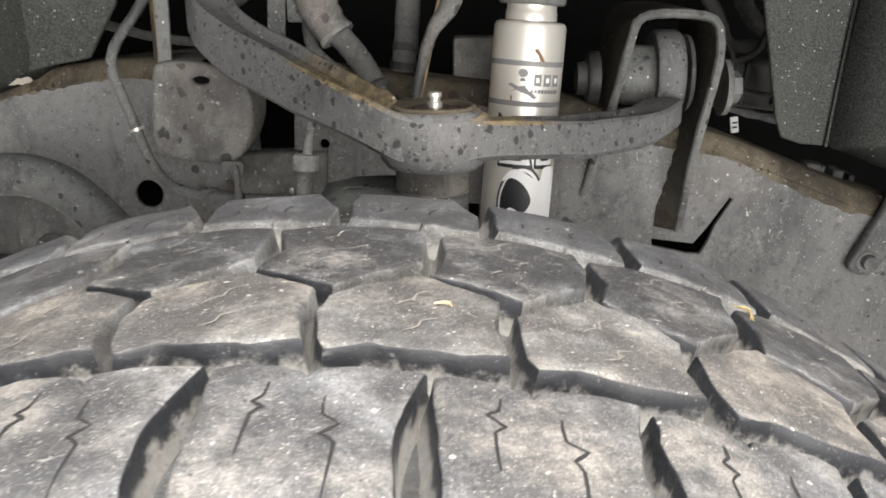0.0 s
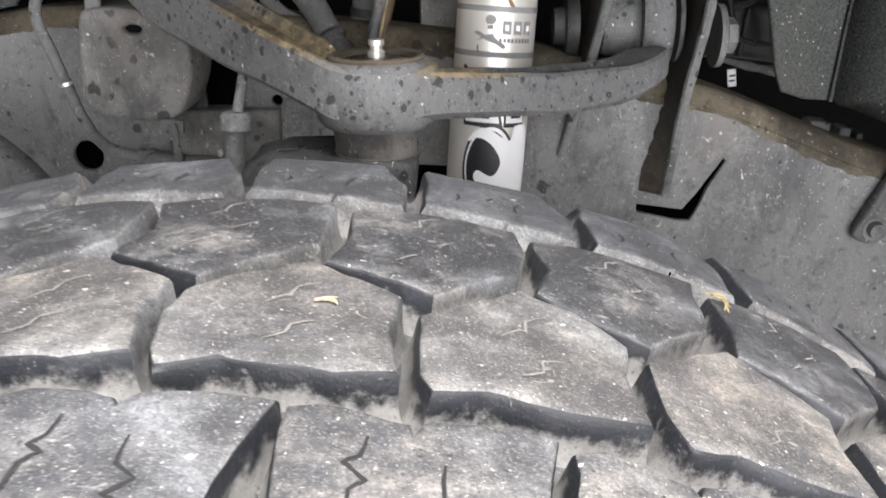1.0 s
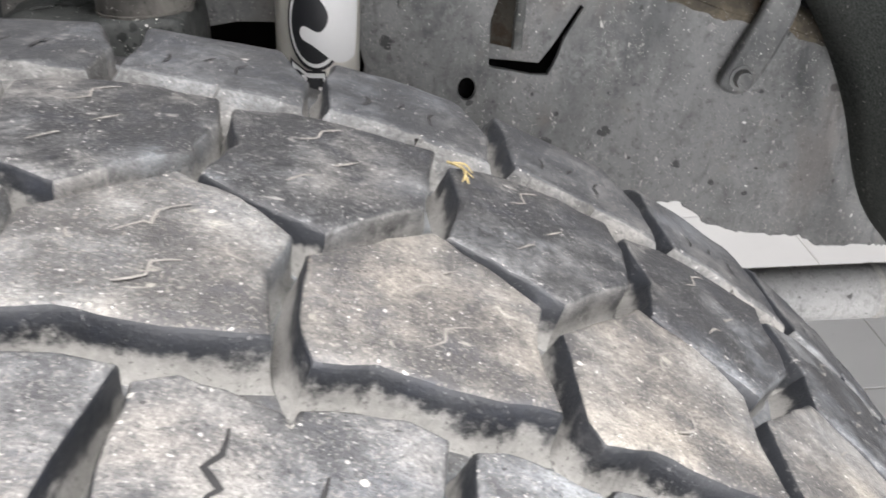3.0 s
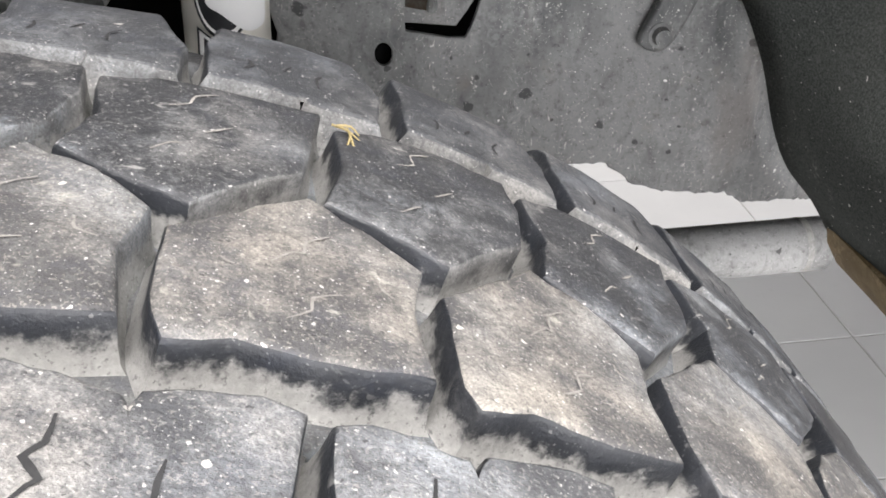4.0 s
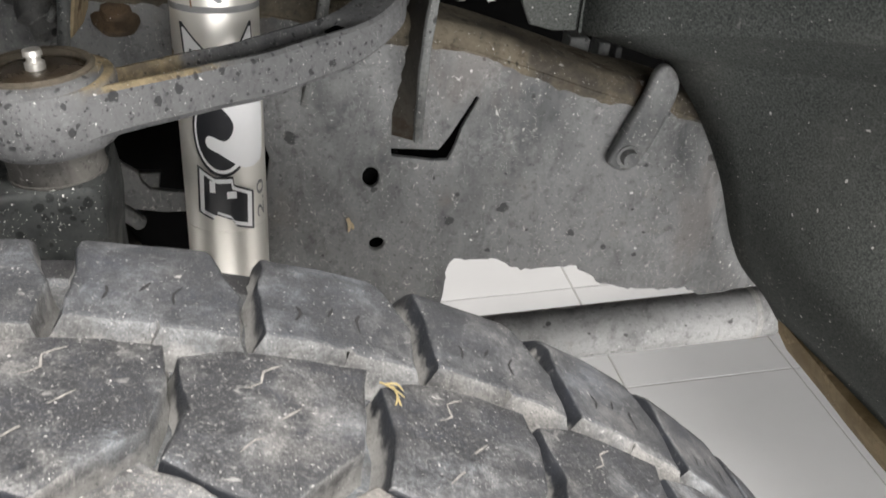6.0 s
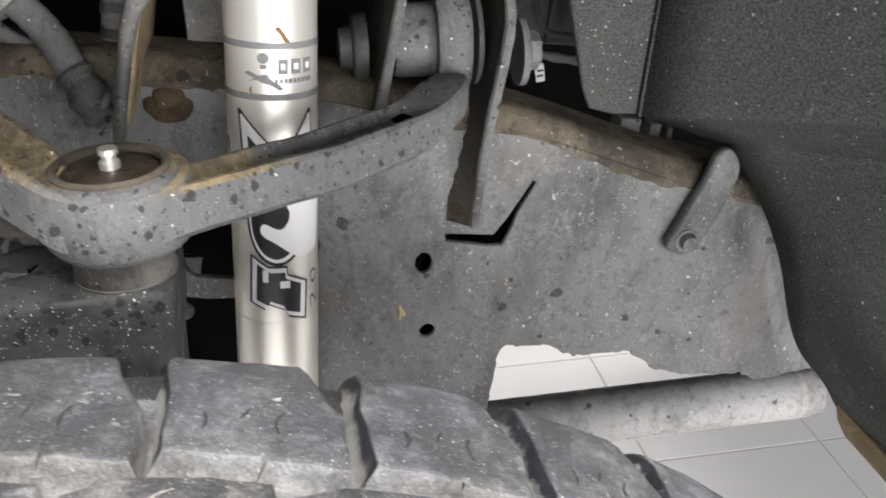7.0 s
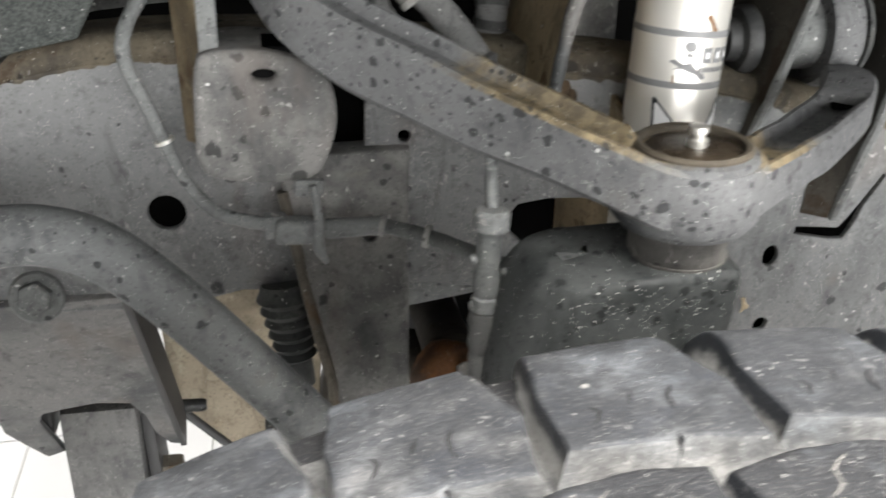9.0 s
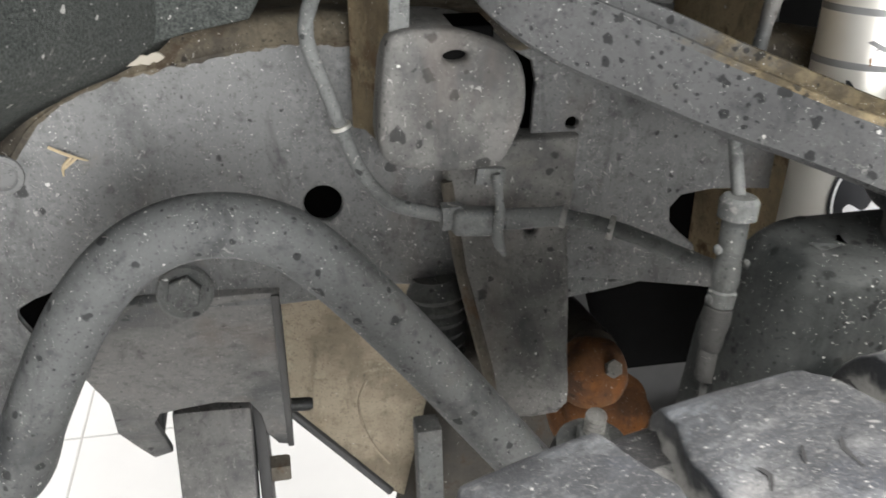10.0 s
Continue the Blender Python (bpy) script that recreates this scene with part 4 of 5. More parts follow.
def decal(name, outline, material, lift, label=""):
    """A flat sticker shape wrapped on the shock: degrees and heights."""
    bm = bmesh.new()
    bm.faces.new([bm.verts.new((a, z * 1000, 0)) for a, z in outline])
    lo, hi = min(a for a, z in outline), max(a for a, z in outline)
    for c in np.arange(lo + 4, hi, 5):
        bmesh.ops.bisect_plane(bm, geom=bm.verts[:] + bm.edges[:] + bm.faces[:], plane_co=(c, 0, 0), plane_no=(1, 0, 0), dist=1e-5)
    for v in bm.verts:
        v.co = on_shock(v.co.x, v.co.y / 1000, lift)
    part(name, bm, material, shock, label)


for z in (0.9058, 0.8778):
    a = S0 + SD * ((z - S0.z) / SD.z)
    part("grey_band", lathe([(SR, -0.0018), (SR + 0.0003, -0.0018), (SR + 0.0003, 0.0018), (SR, 0.0018)], a, SD, 56), M["grey_print"], shock)


def rect(a0, a1, z0, z1):
    return [(a0, z0), (a1, z0), (a1, z1), (a0, z1)]


def oval(a, z, ra, rz, n=22):
    return [(a + ra * math.cos(t), z + rz * math.sin(t)) for t in np.linspace(0, 2 * math.pi, n, endpoint=False)]


decal("emblem", oval(-10, 0.8992, 7.5, 0.0030), M["grey_print"], 0.0004)
decal("emblem", rect(-14, -6, 0.8935, 0.8958), M["grey_print"], 0.0004)
for a0, z0, a1, z1 in ((-34, 0.8908, 12, 0.8838), (-30, 0.8862, -2, 0.8905), (-12, 0.8890, 14, 0.8822)):
    decal("worn_print", [(a0, z0), (a0 + 6, z0 + 0.0012), ((a0 + a1) / 2, (z0 + z1) / 2 + 0.0014), (a1, z1 + 0.0006), (a1 - 5, z1 - 0.0008), ((a0 + a1) / 2 - 3, (z0 + z1) / 2 - 0.0010)], M["grey_print"], 0.0004 + 0.00003 * a1 / 14)
for a0, a1 in ((7, 19), (23, 36), (40, 53)):
    decal("print_bar", rect(a0, a1, 0.8906, 0.8988), M["grey_print"], 0.0004)
    decal("print_slit", rect(a0 + 3.5, a1 - 3.5, 0.8930, 0.8964), M["white"], 0.0006)
for k in range(9):
    decal("print_bar", rect(3 + 5.7 * k, 7.2 + 5.7 * k, 0.8856, 0.8882), M["grey_print"], 0.0004)
# slanted horn-like stripes, black edged in white
HORNS = ([(-46, 0.8690), (-42, 0.8690), (10, 0.8440), (16, 0.8330), (-40, 0.8330)], [(52, 0.8690), (48, 0.8690), (20, 0.8500), (20, 0.8330), (55, 0.8330)])
for horn in HORNS:
    ca, cz = sum(a for a, z in horn) / 5, sum(z for a, z in horn) / 5
    for lift, grow, mat_ in ((0.0003, 1.06, "black"), (0.0005, 0.90, "white"), (0.0007, 0.50, "black")):
        decal("slanted_stripe", [(ca + (a - ca) * grow, cz - (0.004 if grow < 0.6 else 0) + (z - cz) * grow) for a, z in horn], M[mat_], lift)
decal("oval_print", oval(2, 0.8055, 39, 0.0290, 34), M["black"], 0.0009)
decal("oval_print", oval(2, 0.8055, 35.5, 0.0268, 34), M["white"], 0.0011)
decal("oval_print", oval(1, 0.8055, 31.5, 0.0245, 34), M["black"], 0.0013)
hook = [(-31, 0.8215), (-14, 0.8250), (4, 0.8205), (17, 0.8110), (14, 0.8035), (4, 0.8000), (-13, 0.8035), (-19, 0.8000), (-15, 0.7955), (-2, 0.7920), (14, 0.7860), (30, 0.7815), (50, 0.7825), (61, 0.7900), (62, 0.8290), (36, 0.8330), (30, 0.8240), (18, 0.8255), (2, 0.8300), (-16, 0.8310)]
decal("oval_stroke", smooth2(hook, 3), M["white"], 0.0015)
blk = [(-33, 0.7840), (-36, 0.7520), (-16, 0.7475), (-12, 0.7515), (9, 0.7475), (15, 0.7425), (39, 0.7385), (41, 0.7650), (14, 0.7715), (13, 0.7770), (-11, 0.7770)]
for grow, lift, mat_ in ((1.0, 0.0017, "black"), (0.91, 0.0019, "white"), (0.74, 0.0021, "black")):
    decal("block_print", [(2 + (a - 2) * grow, 0.7605 + (z - 0.7605) * grow) for a, z in blk], M[mat_], lift)
for a0, a1, z0, z1 in ((-17, -10, 0.7665, 0.7745), (4, 16, 0.7625, 0.7672)):
    decal("print_slit", rect(a0, a1, z0, z1), M["white"], 0.0023)
# the printed size, running up the body
cu = bpy.data.curves.new("print", "FONT")
cu.body, cu.size = "2.0", 1.0
ob = new("print", cu)
bm = bmesh.new()
bm.from_mesh(bpy.data.meshes.new_from_object(ob.evaluated_get(bpy.context.evaluated_depsgraph_get())))
bpy.data.objects.remove(ob)
bmesh.ops.triangulate(bm, faces=bm.faces[:])
tx = max(v.co.x for v in bm.verts)
for v in bm.verts:
    v.co = on_shock(64 - 15 * v.co.y / 0.7, 0.7435 + 0.026 * v.co.x / tx, 0.0004)
part("size_print", bm, M["grey_print"], shock, "faint grey printed number")
decal("rust_drip", smooth2([(4, 0.9150), (9, 0.9162), (14, 0.9135), (19, 0.9100), (22, 0.9078), (15, 0.9080), (11, 0.9115)], 3), M["drip"], 0.0004, "brown rust drip")
decal("rust_drip", smooth2([(-28, 0.8820), (-26, 0.8835), (-25, 0.8800), (-26, 0.8785)], 3), M["drip"], 0.0004)

# ---- knuckle ----
knuckle = thing("steering_knuckle", (-0.035, 0.52, 0.76), "dark spotted iron steering knuckle under the ball joint", "knuckle")
rings = []
for z, xl, xr, y0, y1, tilt in ((0.740, -0.092, 0.006, 0.484, 0.552, 0), (0.800, -0.086, 0.009, 0.484, 0.552, 0), (0.821, -0.0815, 0.0125, 0.4838, 0.550, 0), (0.835, -0.0775, 0.0138, 0.4835, 0.546, 0.2),
                            (0.843, -0.0735, 0.0142, 0.4835, 0.542, 0.5), (0.8475, -0.069, 0.0142, 0.4838, 0.539, 1), (0.8500, -0.0625, 0.0138, 0.4848, 0.536, 1), (0.8510, -0.057, 0.0128, 0.4868, 0.532, 1), (0.8512, -0.045, 0.008, 0.498, 0.525, 1)):
    sec = []
    for cx, cy, r, a0 in ((xr - 0.004, y0 + 0.004, 0.004, -90), (xr - 0.006, y1 - 0.006, 0.006, 0), (xl + 0.018, y1 - 0.018, 0.018, 90), (xl + 0.018, y0 + 0.018, 0.018, 180)):
        for k in range(7):
            a = radians(a0 + 15 * k)
            x, y = cx + r * math.cos(a), cy + r * math.sin(a)
            sec.append((x, y, z + tilt * (0.003 * (y - 0.484) / 0.068 + 0.0022 * noise.noise((x * 90, y * 90, 2)))))
    rings.append(sec)
part("casting", loft(rings), M["knuckle"], knuckle)
part("machined_seat", lathe([(0.012, 0), (0.0205, 0), (0.0215, 0.003), (0.012, 0.003)], (-0.006, 0.507, 0.8495)), M["boot"], knuckle)

# ---- bump-stop box, side bracket, lower bracket ----
stop = thing("bump_stop_bracket", (-0.172, 0.66, 0.83), "dusty grey pressed steel box bracket with a round hole", "bracket")
boxo = smooth2([(-0.206, 0.900), (-0.198, 0.908), (-0.172, 0.908), (-0.148, 0.900), (-0.138, 0.888), (-0.136, 0.868), (-0.142, 0.848), (-0.152, 0.837), (-0.176, 0.836), (-0.200, 0.840), (-0.209, 0.848), (-0.209, 0.870)], 3)
part("box", outline_mesh(boxo, [ring2(-0.172, 0.895, 0.0060, 0.0028)], 0.055, upright(0.646, 0.055), 0.004), M["box"], stop)
# added block: shade in the hole put into its colour
part("interior", block((0.04, 0.03, 0.03), Matrix.Translation((-0.172, 0.668, 0.893)), 0.001, 1), M["shade_black"], stop, "near-black block painting the shade inside the box")
part("tab", block((0.016, 0.005, 0.010), Matrix.Translation((-0.153, 0.648, 0.832)) @ Matrix.Rotation(0.1, 4, "Y"), 0.002), M["bracket"], stop)
side = thing("upright_bracket", (-0.21, 0.66, 0.86), "rust-stained upright steel bracket plate beside the box bracket", "bracket")
upright_plate = outline_mesh([(0.656, 0.852), (0.670, 0.846), (0.684, 0.848), (0.697, 0.845), (0.697, 1.02), (0.656, 1.02)], [], 0.005, sideways(-0.2005, 0.0), 0.0015)
for v in upright_plate.vertices:
    v.co.x -= 0.38 * (v.co.y - 0.656)
part("plate", upright_plate, M["upright_rust"], side)
part("front_flange", block((0.010, 0.004, 0.130), Matrix.Translation((-0.1965, 0.656, 0.960)) @ Matrix.Rotation(0.03, 4, "Y"), 0.0015), M["bracket"], side, "dusty grey front flange")
low = thing("lower_hanger_bracket", (-0.13, 0.66, 0.668), "tapered dusty grey hanger bracket below the frame rail", "bracket")
hang = [(-0.168, 0.834), (-0.167, 0.812), (-0.160, 0.765), (-0.150, 0.712), (-0.144, 0.676), (-0.138, 0.670), (-0.120, 0.667), (-0.104, 0.668), (-0.098, 0.675), (-0.097, 0.706), (-0.094, 0.737), (-0.091, 0.812), (-0.090, 0.834)]
front = outline_mesh(hang, [ring2(-0.116, 0.778, 0.0042)], 0.022, upright(0.655, 0.022), 0.003)
bm = bmesh.new()
bm.from_mesh(front)
for c in (0.685, 0.70, 0.715, 0.73, 0.745, 0.77):
    bmesh.ops.bisect_plane(bm, geom=bm.verts[:] + bm.edges[:] + bm.faces[:], plane_co=(0, 0, c), plane_no=(0, 0, 1), dist=1e-6)
bm.to_mesh(front)
bm.free()
for v in front.vertices:
    v.co.y += 0.036 * min(1, max(0, (v.co.z - 0.685) / 0.085))
part("front", front, M["box"], low)
part("edge_strip", tube([(-0.167, 0.692, 0.812), (-0.160, 0.690, 0.765), (-0.156, 0.680, 0.742), (-0.150, 0.668, 0.714), (-0.146, 0.660, 0.694), (-0.145, 0.657, 0.680)], 0.0036, 8, 3), M["rust_edge"], low, "rust-stained folded edge")

# ---- brake pipe, fitting and hose ----
pipe = thing("brake_pipe", (-0.16, 0.65, 0.80), "dusty steel brake pipe with tee fitting and rubber hose", "pipe")
part("pipe", tube([(-0.20, 0.72, 1.00), (-0.218, 0.685, 0.950), (-0.238, 0.672, 0.918), (-0.241, 0.668, 0.900), (-0.234, 0.667, 0.878), (-0.227, 0.666, 0.857), (-0.218, 0.664, 0.833), (-0.205, 0.660, 0.817), (-0.190, 0.656, 0.812), (-0.165, 0.650, 0.808)], 0.0039, 12, 6, 0.05), M["line"], pipe)
part("clip", lathe([(0.0035, -0.0010), (0.0054, -0.0010), (0.0054, 0.0010), (0.0035, 0.0010)], (-0.227, 0.666, 0.857), (0.3, 0, -1)), M["bright"], pipe, "pale metal clip")
part("tee", block((0.026, 0.013, 0.014), Matrix.Translation((-0.160, 0.648, 0.807)) @ Matrix.Rotation(0.08, 4, "Y"), 0.004, 3), M["line"], pipe)
part("collar", lathe([(0.003, 0), (0.0075, 0), (0.0075, 0.010), (0.006, 0.012), (0.003, 0.012)], (-0.178, 0.652, 0.809), (1, 0, 0), 6), M["line"], pipe)
part("hanger", tube([(-0.151, 0.643, 0.835), (-0.149, 0.641, 0.815), (-0.150, 0.640, 0.800), (-0.146, 0.639, 0.790)], [0.0022, 0.0028, 0.0032, 0.0015], 10, 3, 0.15), M["line"], pipe)
part("hose_end", tube([(-0.145, 0.647, 0.807), (-0.113, 0.644, 0.8078)], 0.0056, 14, 3, 0.06), M["line"], pipe)
part("hose", tube([(-0.114, 0.644, 0.8078), (-0.088, 0.632, 0.8035), (-0.050, 0.628, 0.786), (-0.020, 0.634, 0.768), (-0.004, 0.65, 0.742)], [0.0042, 0.0042, 0.0046, 0.005, 0.005], 14, 6, 0.05), M["line"], pipe, "dusty rubber hose")
for at in ((-0.113, 0.644, 0.8078), (-0.0905, 0.6332, 0.8040)):
    part("crimp_ring", lathe([(0.004, -0.0015), (0.0064, -0.0015), (0.0067, 0), (0.0064, 0.0015), (0.004, 0.0015)], at, (0.9, -0.4, -0.15)), M["crimp"], pipe, "pale crimped ring")

# ---- sensor lead ----
lead = thing("sensor_lead", (-0.085, 0.52, 0.80), "dusty grey wheel sensor connector on its lead", "connector")
part("rod", tube([(-0.0785, 0.546, 0.889), (-0.0798, 0.538, 0.877), (-0.081, 0.530, 0.866)], 0.0028, 10, 3), M["line"], lead)
part("cap", lathe([(0.002, -0.004), (0.0078, -0.004), (0.0080, 0.003), (0.0065, 0.005), (0.002, 0.005)], (-0.0815, 0.528, 0.862), (0.06, 0.08, 1), 20), M["line"], lead)
part("barrel", lathe([(0.003, -0.042), (0.0060, -0.040), (0.0060, -0.034), (0.0050, -0.033), (0.0058, -0.030), (0.0058, -0.022), (0.0051, -0.021), (0.0055, -0.012), (0.0055, -0.002), (0.0050, 0)], (-0.082, 0.5275, 0.860), (0.06, 0.08, 1), 20), M["line"], lead)
part("boot", lathe([(0.003, -0.076), (0.0056, -0.075), (0.0058, -0.062), (0.0052, -0.061), (0.0068, -0.056), (0.0062, -0.052), (0.0072, -0.046), (0.0064, -0.041), (0.003, -0.040)], (-0.082, 0.5275, 0.860), (0.06, 0.08, 1), 20), M["grimy_rubber"], lead, "dark rubber boot")
part("wire", tube([(-0.086, 0.522, 0.790), (-0.087, 0.521, 0.784), (-0.088, 0.519, 0.770), (-0.085, 0.523, 0.750)], 0.0026, 8), M["hose"], lead)
for z, side_ in ((0.846, -1), (0.838, 1), (0.823, -1)):
    part("latch", block((0.003, 0.004, 0.004), Matrix.Translation((-0.083 + side_ * 0.007, 0.524, z)), 0.001, 1), M["line"], lead)

# ---- sway bar and its end nut ----
sway = thing("sway_bar", (-0.28, 0.60, 0.66), "thick curved dusty sway bar tube", "sway bar")
part("bar", tube([(-0.62, 0.61, 0.700), (-0.50, 0.605, 0.694), (-0.430, 0.60, 0.697), (-0.396, 0.60, 0.714), (-0.381, 0.60, 0.746), (-0.366, 0.60, 0.776), (-0.351, 0.60, 0.801), (-0.335, 0.60, 0.820), (-0.318, 0.60, 0.832), (-0.298, 0.60, 0.838), (-0.275, 0.60, 0.836), (-0.252, 0.60, 0.824), (-0.224, 0.60, 0.794), (-0.190, 0.60, 0.750), (-0.156, 0.60, 0.703), (-0.121, 0.60, 0.655), (-0.096, 0.60, 0.62)], 0.0147, 24), M["sway"], sway)
linkp = thing("sway_bar_link", (-0.108, 0.587, 0.66), "sway bar end link with threaded stud and nut", "link")
part("pad", lathe([(0.002, 0), (0.020, 0), (0.022, 0.008), (0.019, 0.018), (0.002, 0.018)], (-0.108, 0.590, 0.682), (0, -0.1, 1)), M["bracket"], linkp)
part("nut", hex_head((-0.108, 0.588, 0.700), (0, -0.1, 1), 0.0095, 0.009), M["bracket"], linkp)
stud = [(0.001, 0)] + [(0.0052 + (0.0006 if i % 2 else 0), 0.0016 * i) for i in range(9)] + [(0.001, 0.0145)]
part("stud", lathe(stud, (-0.108, 0.587, 0.708), (0, -0.1, 1), 18), M["crimp"], linkp, "pale threaded stud end")

# ---- crossmember bracket, bolt, arm pivot ----
cross = thing("crossmember_bracket", (-0.32, 0.78, 0.51), "dusty sheet steel crossmember bracket with arched cut-out", "bracket")
SLOPE = math.atan(0.62)
L = 1 / math.cos(SLOPE)
slant = Matrix.Translation((0, 0.7075, 0.745)) @ Matrix.Rotation(radians(90) + SLOPE, 4, "X") @ Matrix.Translation((0, -0.745, 0))
cut = [(-0.378, 0.744), (-0.265, 0.744), (-0.268, 0.66), (-0.268, 0.518), (-0.278, 0.522), (-0.286, 0.545), (-0.288, 0.580), (-0.295, 0.603), (-0.318, 0.609), (-0.345, 0.604), (-0.360, 0.600), (-0.366, 0.585), (-0.364, 0.560), (-0.362, 0.530), (-0.378, 0.522), (-0.386, 0.545), (-0.395, 0.575), (-0.390, 0.624), (-0.396, 0.66), (-0.388, 0.70)]
part("plate", outline_mesh([(x, 0.745 + (z - 0.745) * L) for x, z in cut], [], 0.006, slant, 0.001), M["cross"], cross)
# fold and gusset take a dark colour in place of shade
part("side_fold", outline_mesh([(0.702, 0.742), (0.846, 0.514), (0.875, 0.53), (0.76, 0.72)], [], 0.005, sideways(-0.268), 0.001), M["plastic"], cross, "steel side fold coloured dark for shade")
part("inner_gusset", outline_mesh([(-0.392, 0.60), (-0.368, 0.63), (-0.362, 0.59), (-0.366, 0.548), (-0.378, 0.535), (-0.392, 0.56)], [], 0.05, upright(0.83, 0.05), 0.003), M["plastic"], cross, "added dark block for the shaded inner wall")
part("washer", lathe([(0.004, 0), (0.0165, 0), (0.0165, 0.002), (0.015, 0.0035), (0.004, 0.0035)], (-0.319, 0.708, 0.747), (0, -1, 0.25)), M["bracket"], cross)
part("bolt_head", hex_head((-0.319, 0.7045, 0.7485), (0, -1, 0.25), 0.0105, 0.007), M["bracket"], cross)
pivot = thing("lower_arm_pivot", (-0.33, 0.83, 0.30), "dusty lower control arm pivot block in the bracket", "control arm")
part("body", block((0.060, 0.06, 0.30), Matrix.Translation((-0.330, 0.845, 0.432)) @ Matrix.Rotation(0.03, 4, "Y"), 0.006), M["cross"], pivot)
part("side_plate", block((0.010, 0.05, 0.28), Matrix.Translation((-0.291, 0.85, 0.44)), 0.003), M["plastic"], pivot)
part("bolt_head", hex_head((-0.288, 0.84, 0.497), (1, 0, 0), 0.012, 0.018), M["rust_edge"], pivot)
shield = thing("splash_shield", (-0.23, 0.79, 0.43), "mud-stained beige splash shield under the frame", "shield")
sheet = [(-0.277, 0.668), (-0.262, 0.669), (-0.140, 0.672), (-0.153, 0.408), (-0.182, 0.428), (-0.227, 0.483), (-0.274, 0.540)]
part("sheet", outline_mesh(ragged(sheet, 0.012, 0.0008, 5), [], 0.003, upright(0.872, 0.003), 0.0008), M["beige"], shield)
part("folded_edge", tube([(x, 0.872 - 0.001, z) for x, z in sheet[:3:-1]], 0.004, 8, 2), M["plastic"], shield, "dark folded edge")
part("crease", tube([(-0.200, 0.872 - 0.0005, 0.555), (-0.208, 0.872 - 0.0005, 0.530), (-0.199, 0.872 - 0.0005, 0.490), (-0.182, 0.872 - 0.0005, 0.460)], 0.0012, 6, 4), M["beige"], shield, "bent crease")
part("stub", lathe([(0.001, 0), (0.012, 0), (0.011, 0.008), (0.0068, 0.011), (0.0064, 0.030), (0.0050, 0.033), (0.001, 0.033)], (-0.280, 0.872, 0.5385), (1, 0, -0.05), 18), M["grimy_rubber"], shield, "black rubber stub")
strut = thing("support_strut", (-0.178, 0.668, 0.42), "grimy dark steel support strut", "strut")
part("strut", block((0.016, 0.018, 0.25), Matrix.Translation((-0.1785, 0.672, 0.535)) @ Matrix.Rotation(-0.03, 4, "Y"), 0.003), M["bracket"], strut)
# made-up block: darkens the gap where bright floor would show
lower = thing("dark_filler_block", (-0.10, 0.86, 0.33), "dark block filling the dark gap beside the axle", "control arm")
part("arm", block((0.12, 0.10, 0.26), Matrix.Translation((-0.098, 0.86, 0.47)) @ Matrix.Rotation(0.2, 4, "Y"), 0.02, 3), M["brown_steel"], lower)

# ---- axle flange and boot under the rail ----
FLANGE = Vector((-0.061, 0.705, 0.66))
axle = thing("axle_flange", (-0.06, 0.70, 0.62), "orange rusted drive axle flange behind the tyre", "axle")
def rusty(profile, at, axis, n, lump):
    """A turned casting with a scaly, uneven skin."""
    bm = lathe(profile, at, axis, n)
    for v in bm.verts:
        d = v.co - Vector(at)
        v.co += d * (lump * noise.noise(v.co * 70) + 0.4 * lump * noise.noise(v.co * 230))
    return bm


part("knuckle_dome", rusty([(0.002, -0.02), (0.024, -0.02), (0.0245, -0.006), (0.0225, 0.004), (0.0175, 0.011), (0.010, 0.0145), (0.001, 0.0155)], FLANGE, (0.12, -0.8, 0.6), 40, 0.10), M["rust"], axle)
part("bolt_head", hex_head(FLANGE + Vector((0.006, -0.013, 0.010)), (0.12, -0.8, 0.6), 0.0062, 0.004), M["boot"], axle, "pale worn bolt head")
part("collar", rusty([(0.020, -0.016), (0.036, -0.016), (0.0385, -0.012), (0.0385, -0.004), (0.036, 0.0), (0.031, 0.001), (0.030, 0.010), (0.020, 0.012)], FLANGE + Vector((0.010, 0.004, -0.036)), (0.10, -0.55, 0.83), 48, 0.05), M["rust"], axle)
part("seal", lathe([(0.020, 0), (0.034, 0), (0.035, 0.004), (0.030, 0.008), (0.020, 0.008)], FLANGE + Vector((0.0085, 0.010, -0.052)), (0.10, -0.55, 0.83), 40), M["grimy_rubber"], axle, "dark rubber seal")
part("shaft", tube([(-0.055, 0.73, 0.655), (-0.04, 0.95, 0.60)], 0.02, 16, 1), M["brown_steel"], axle)
cv = thing("axle_boot", (-0.172, 0.745, 0.66), "black ribbed rubber axle boot", "boot")
rib = [(0.002, -0.012), (0.015, -0.012)] + [(0.0172 - 0.0006 * i + (0.0030 if i % 2 else 0), 0.0042 * i - 0.006) for i in range(12)] + [(0.0098, 0.043), (0.0095, 0.062), (0.002, 0.062)]
part("bellows", lathe(rib, (-0.1695, 0.7034, 0.7331), (0.08, -0.12, -1), 28), M["boot_black"], cv)
box2 = thing("rail_gusset", (-0.06, 0.74, 0.70), "dark grey gusset under the frame rail", "gusset")
part("plate", outline_mesh([(-0.10, 0.742), (0.0, 0.735), (-0.005, 0.712), (-0.045, 0.705), (-0.10, 0.698)], [], 0.006, upright(0.735, 0.006), 0.001), M["bracket"], box2)

# made-up mass: covers the bright floor where dark clutter should be
diff = thing("dark_clutter_mass", (0.03, 0.97, 0.45), "dark mass standing in for clutter behind the wheel", "axle housing")
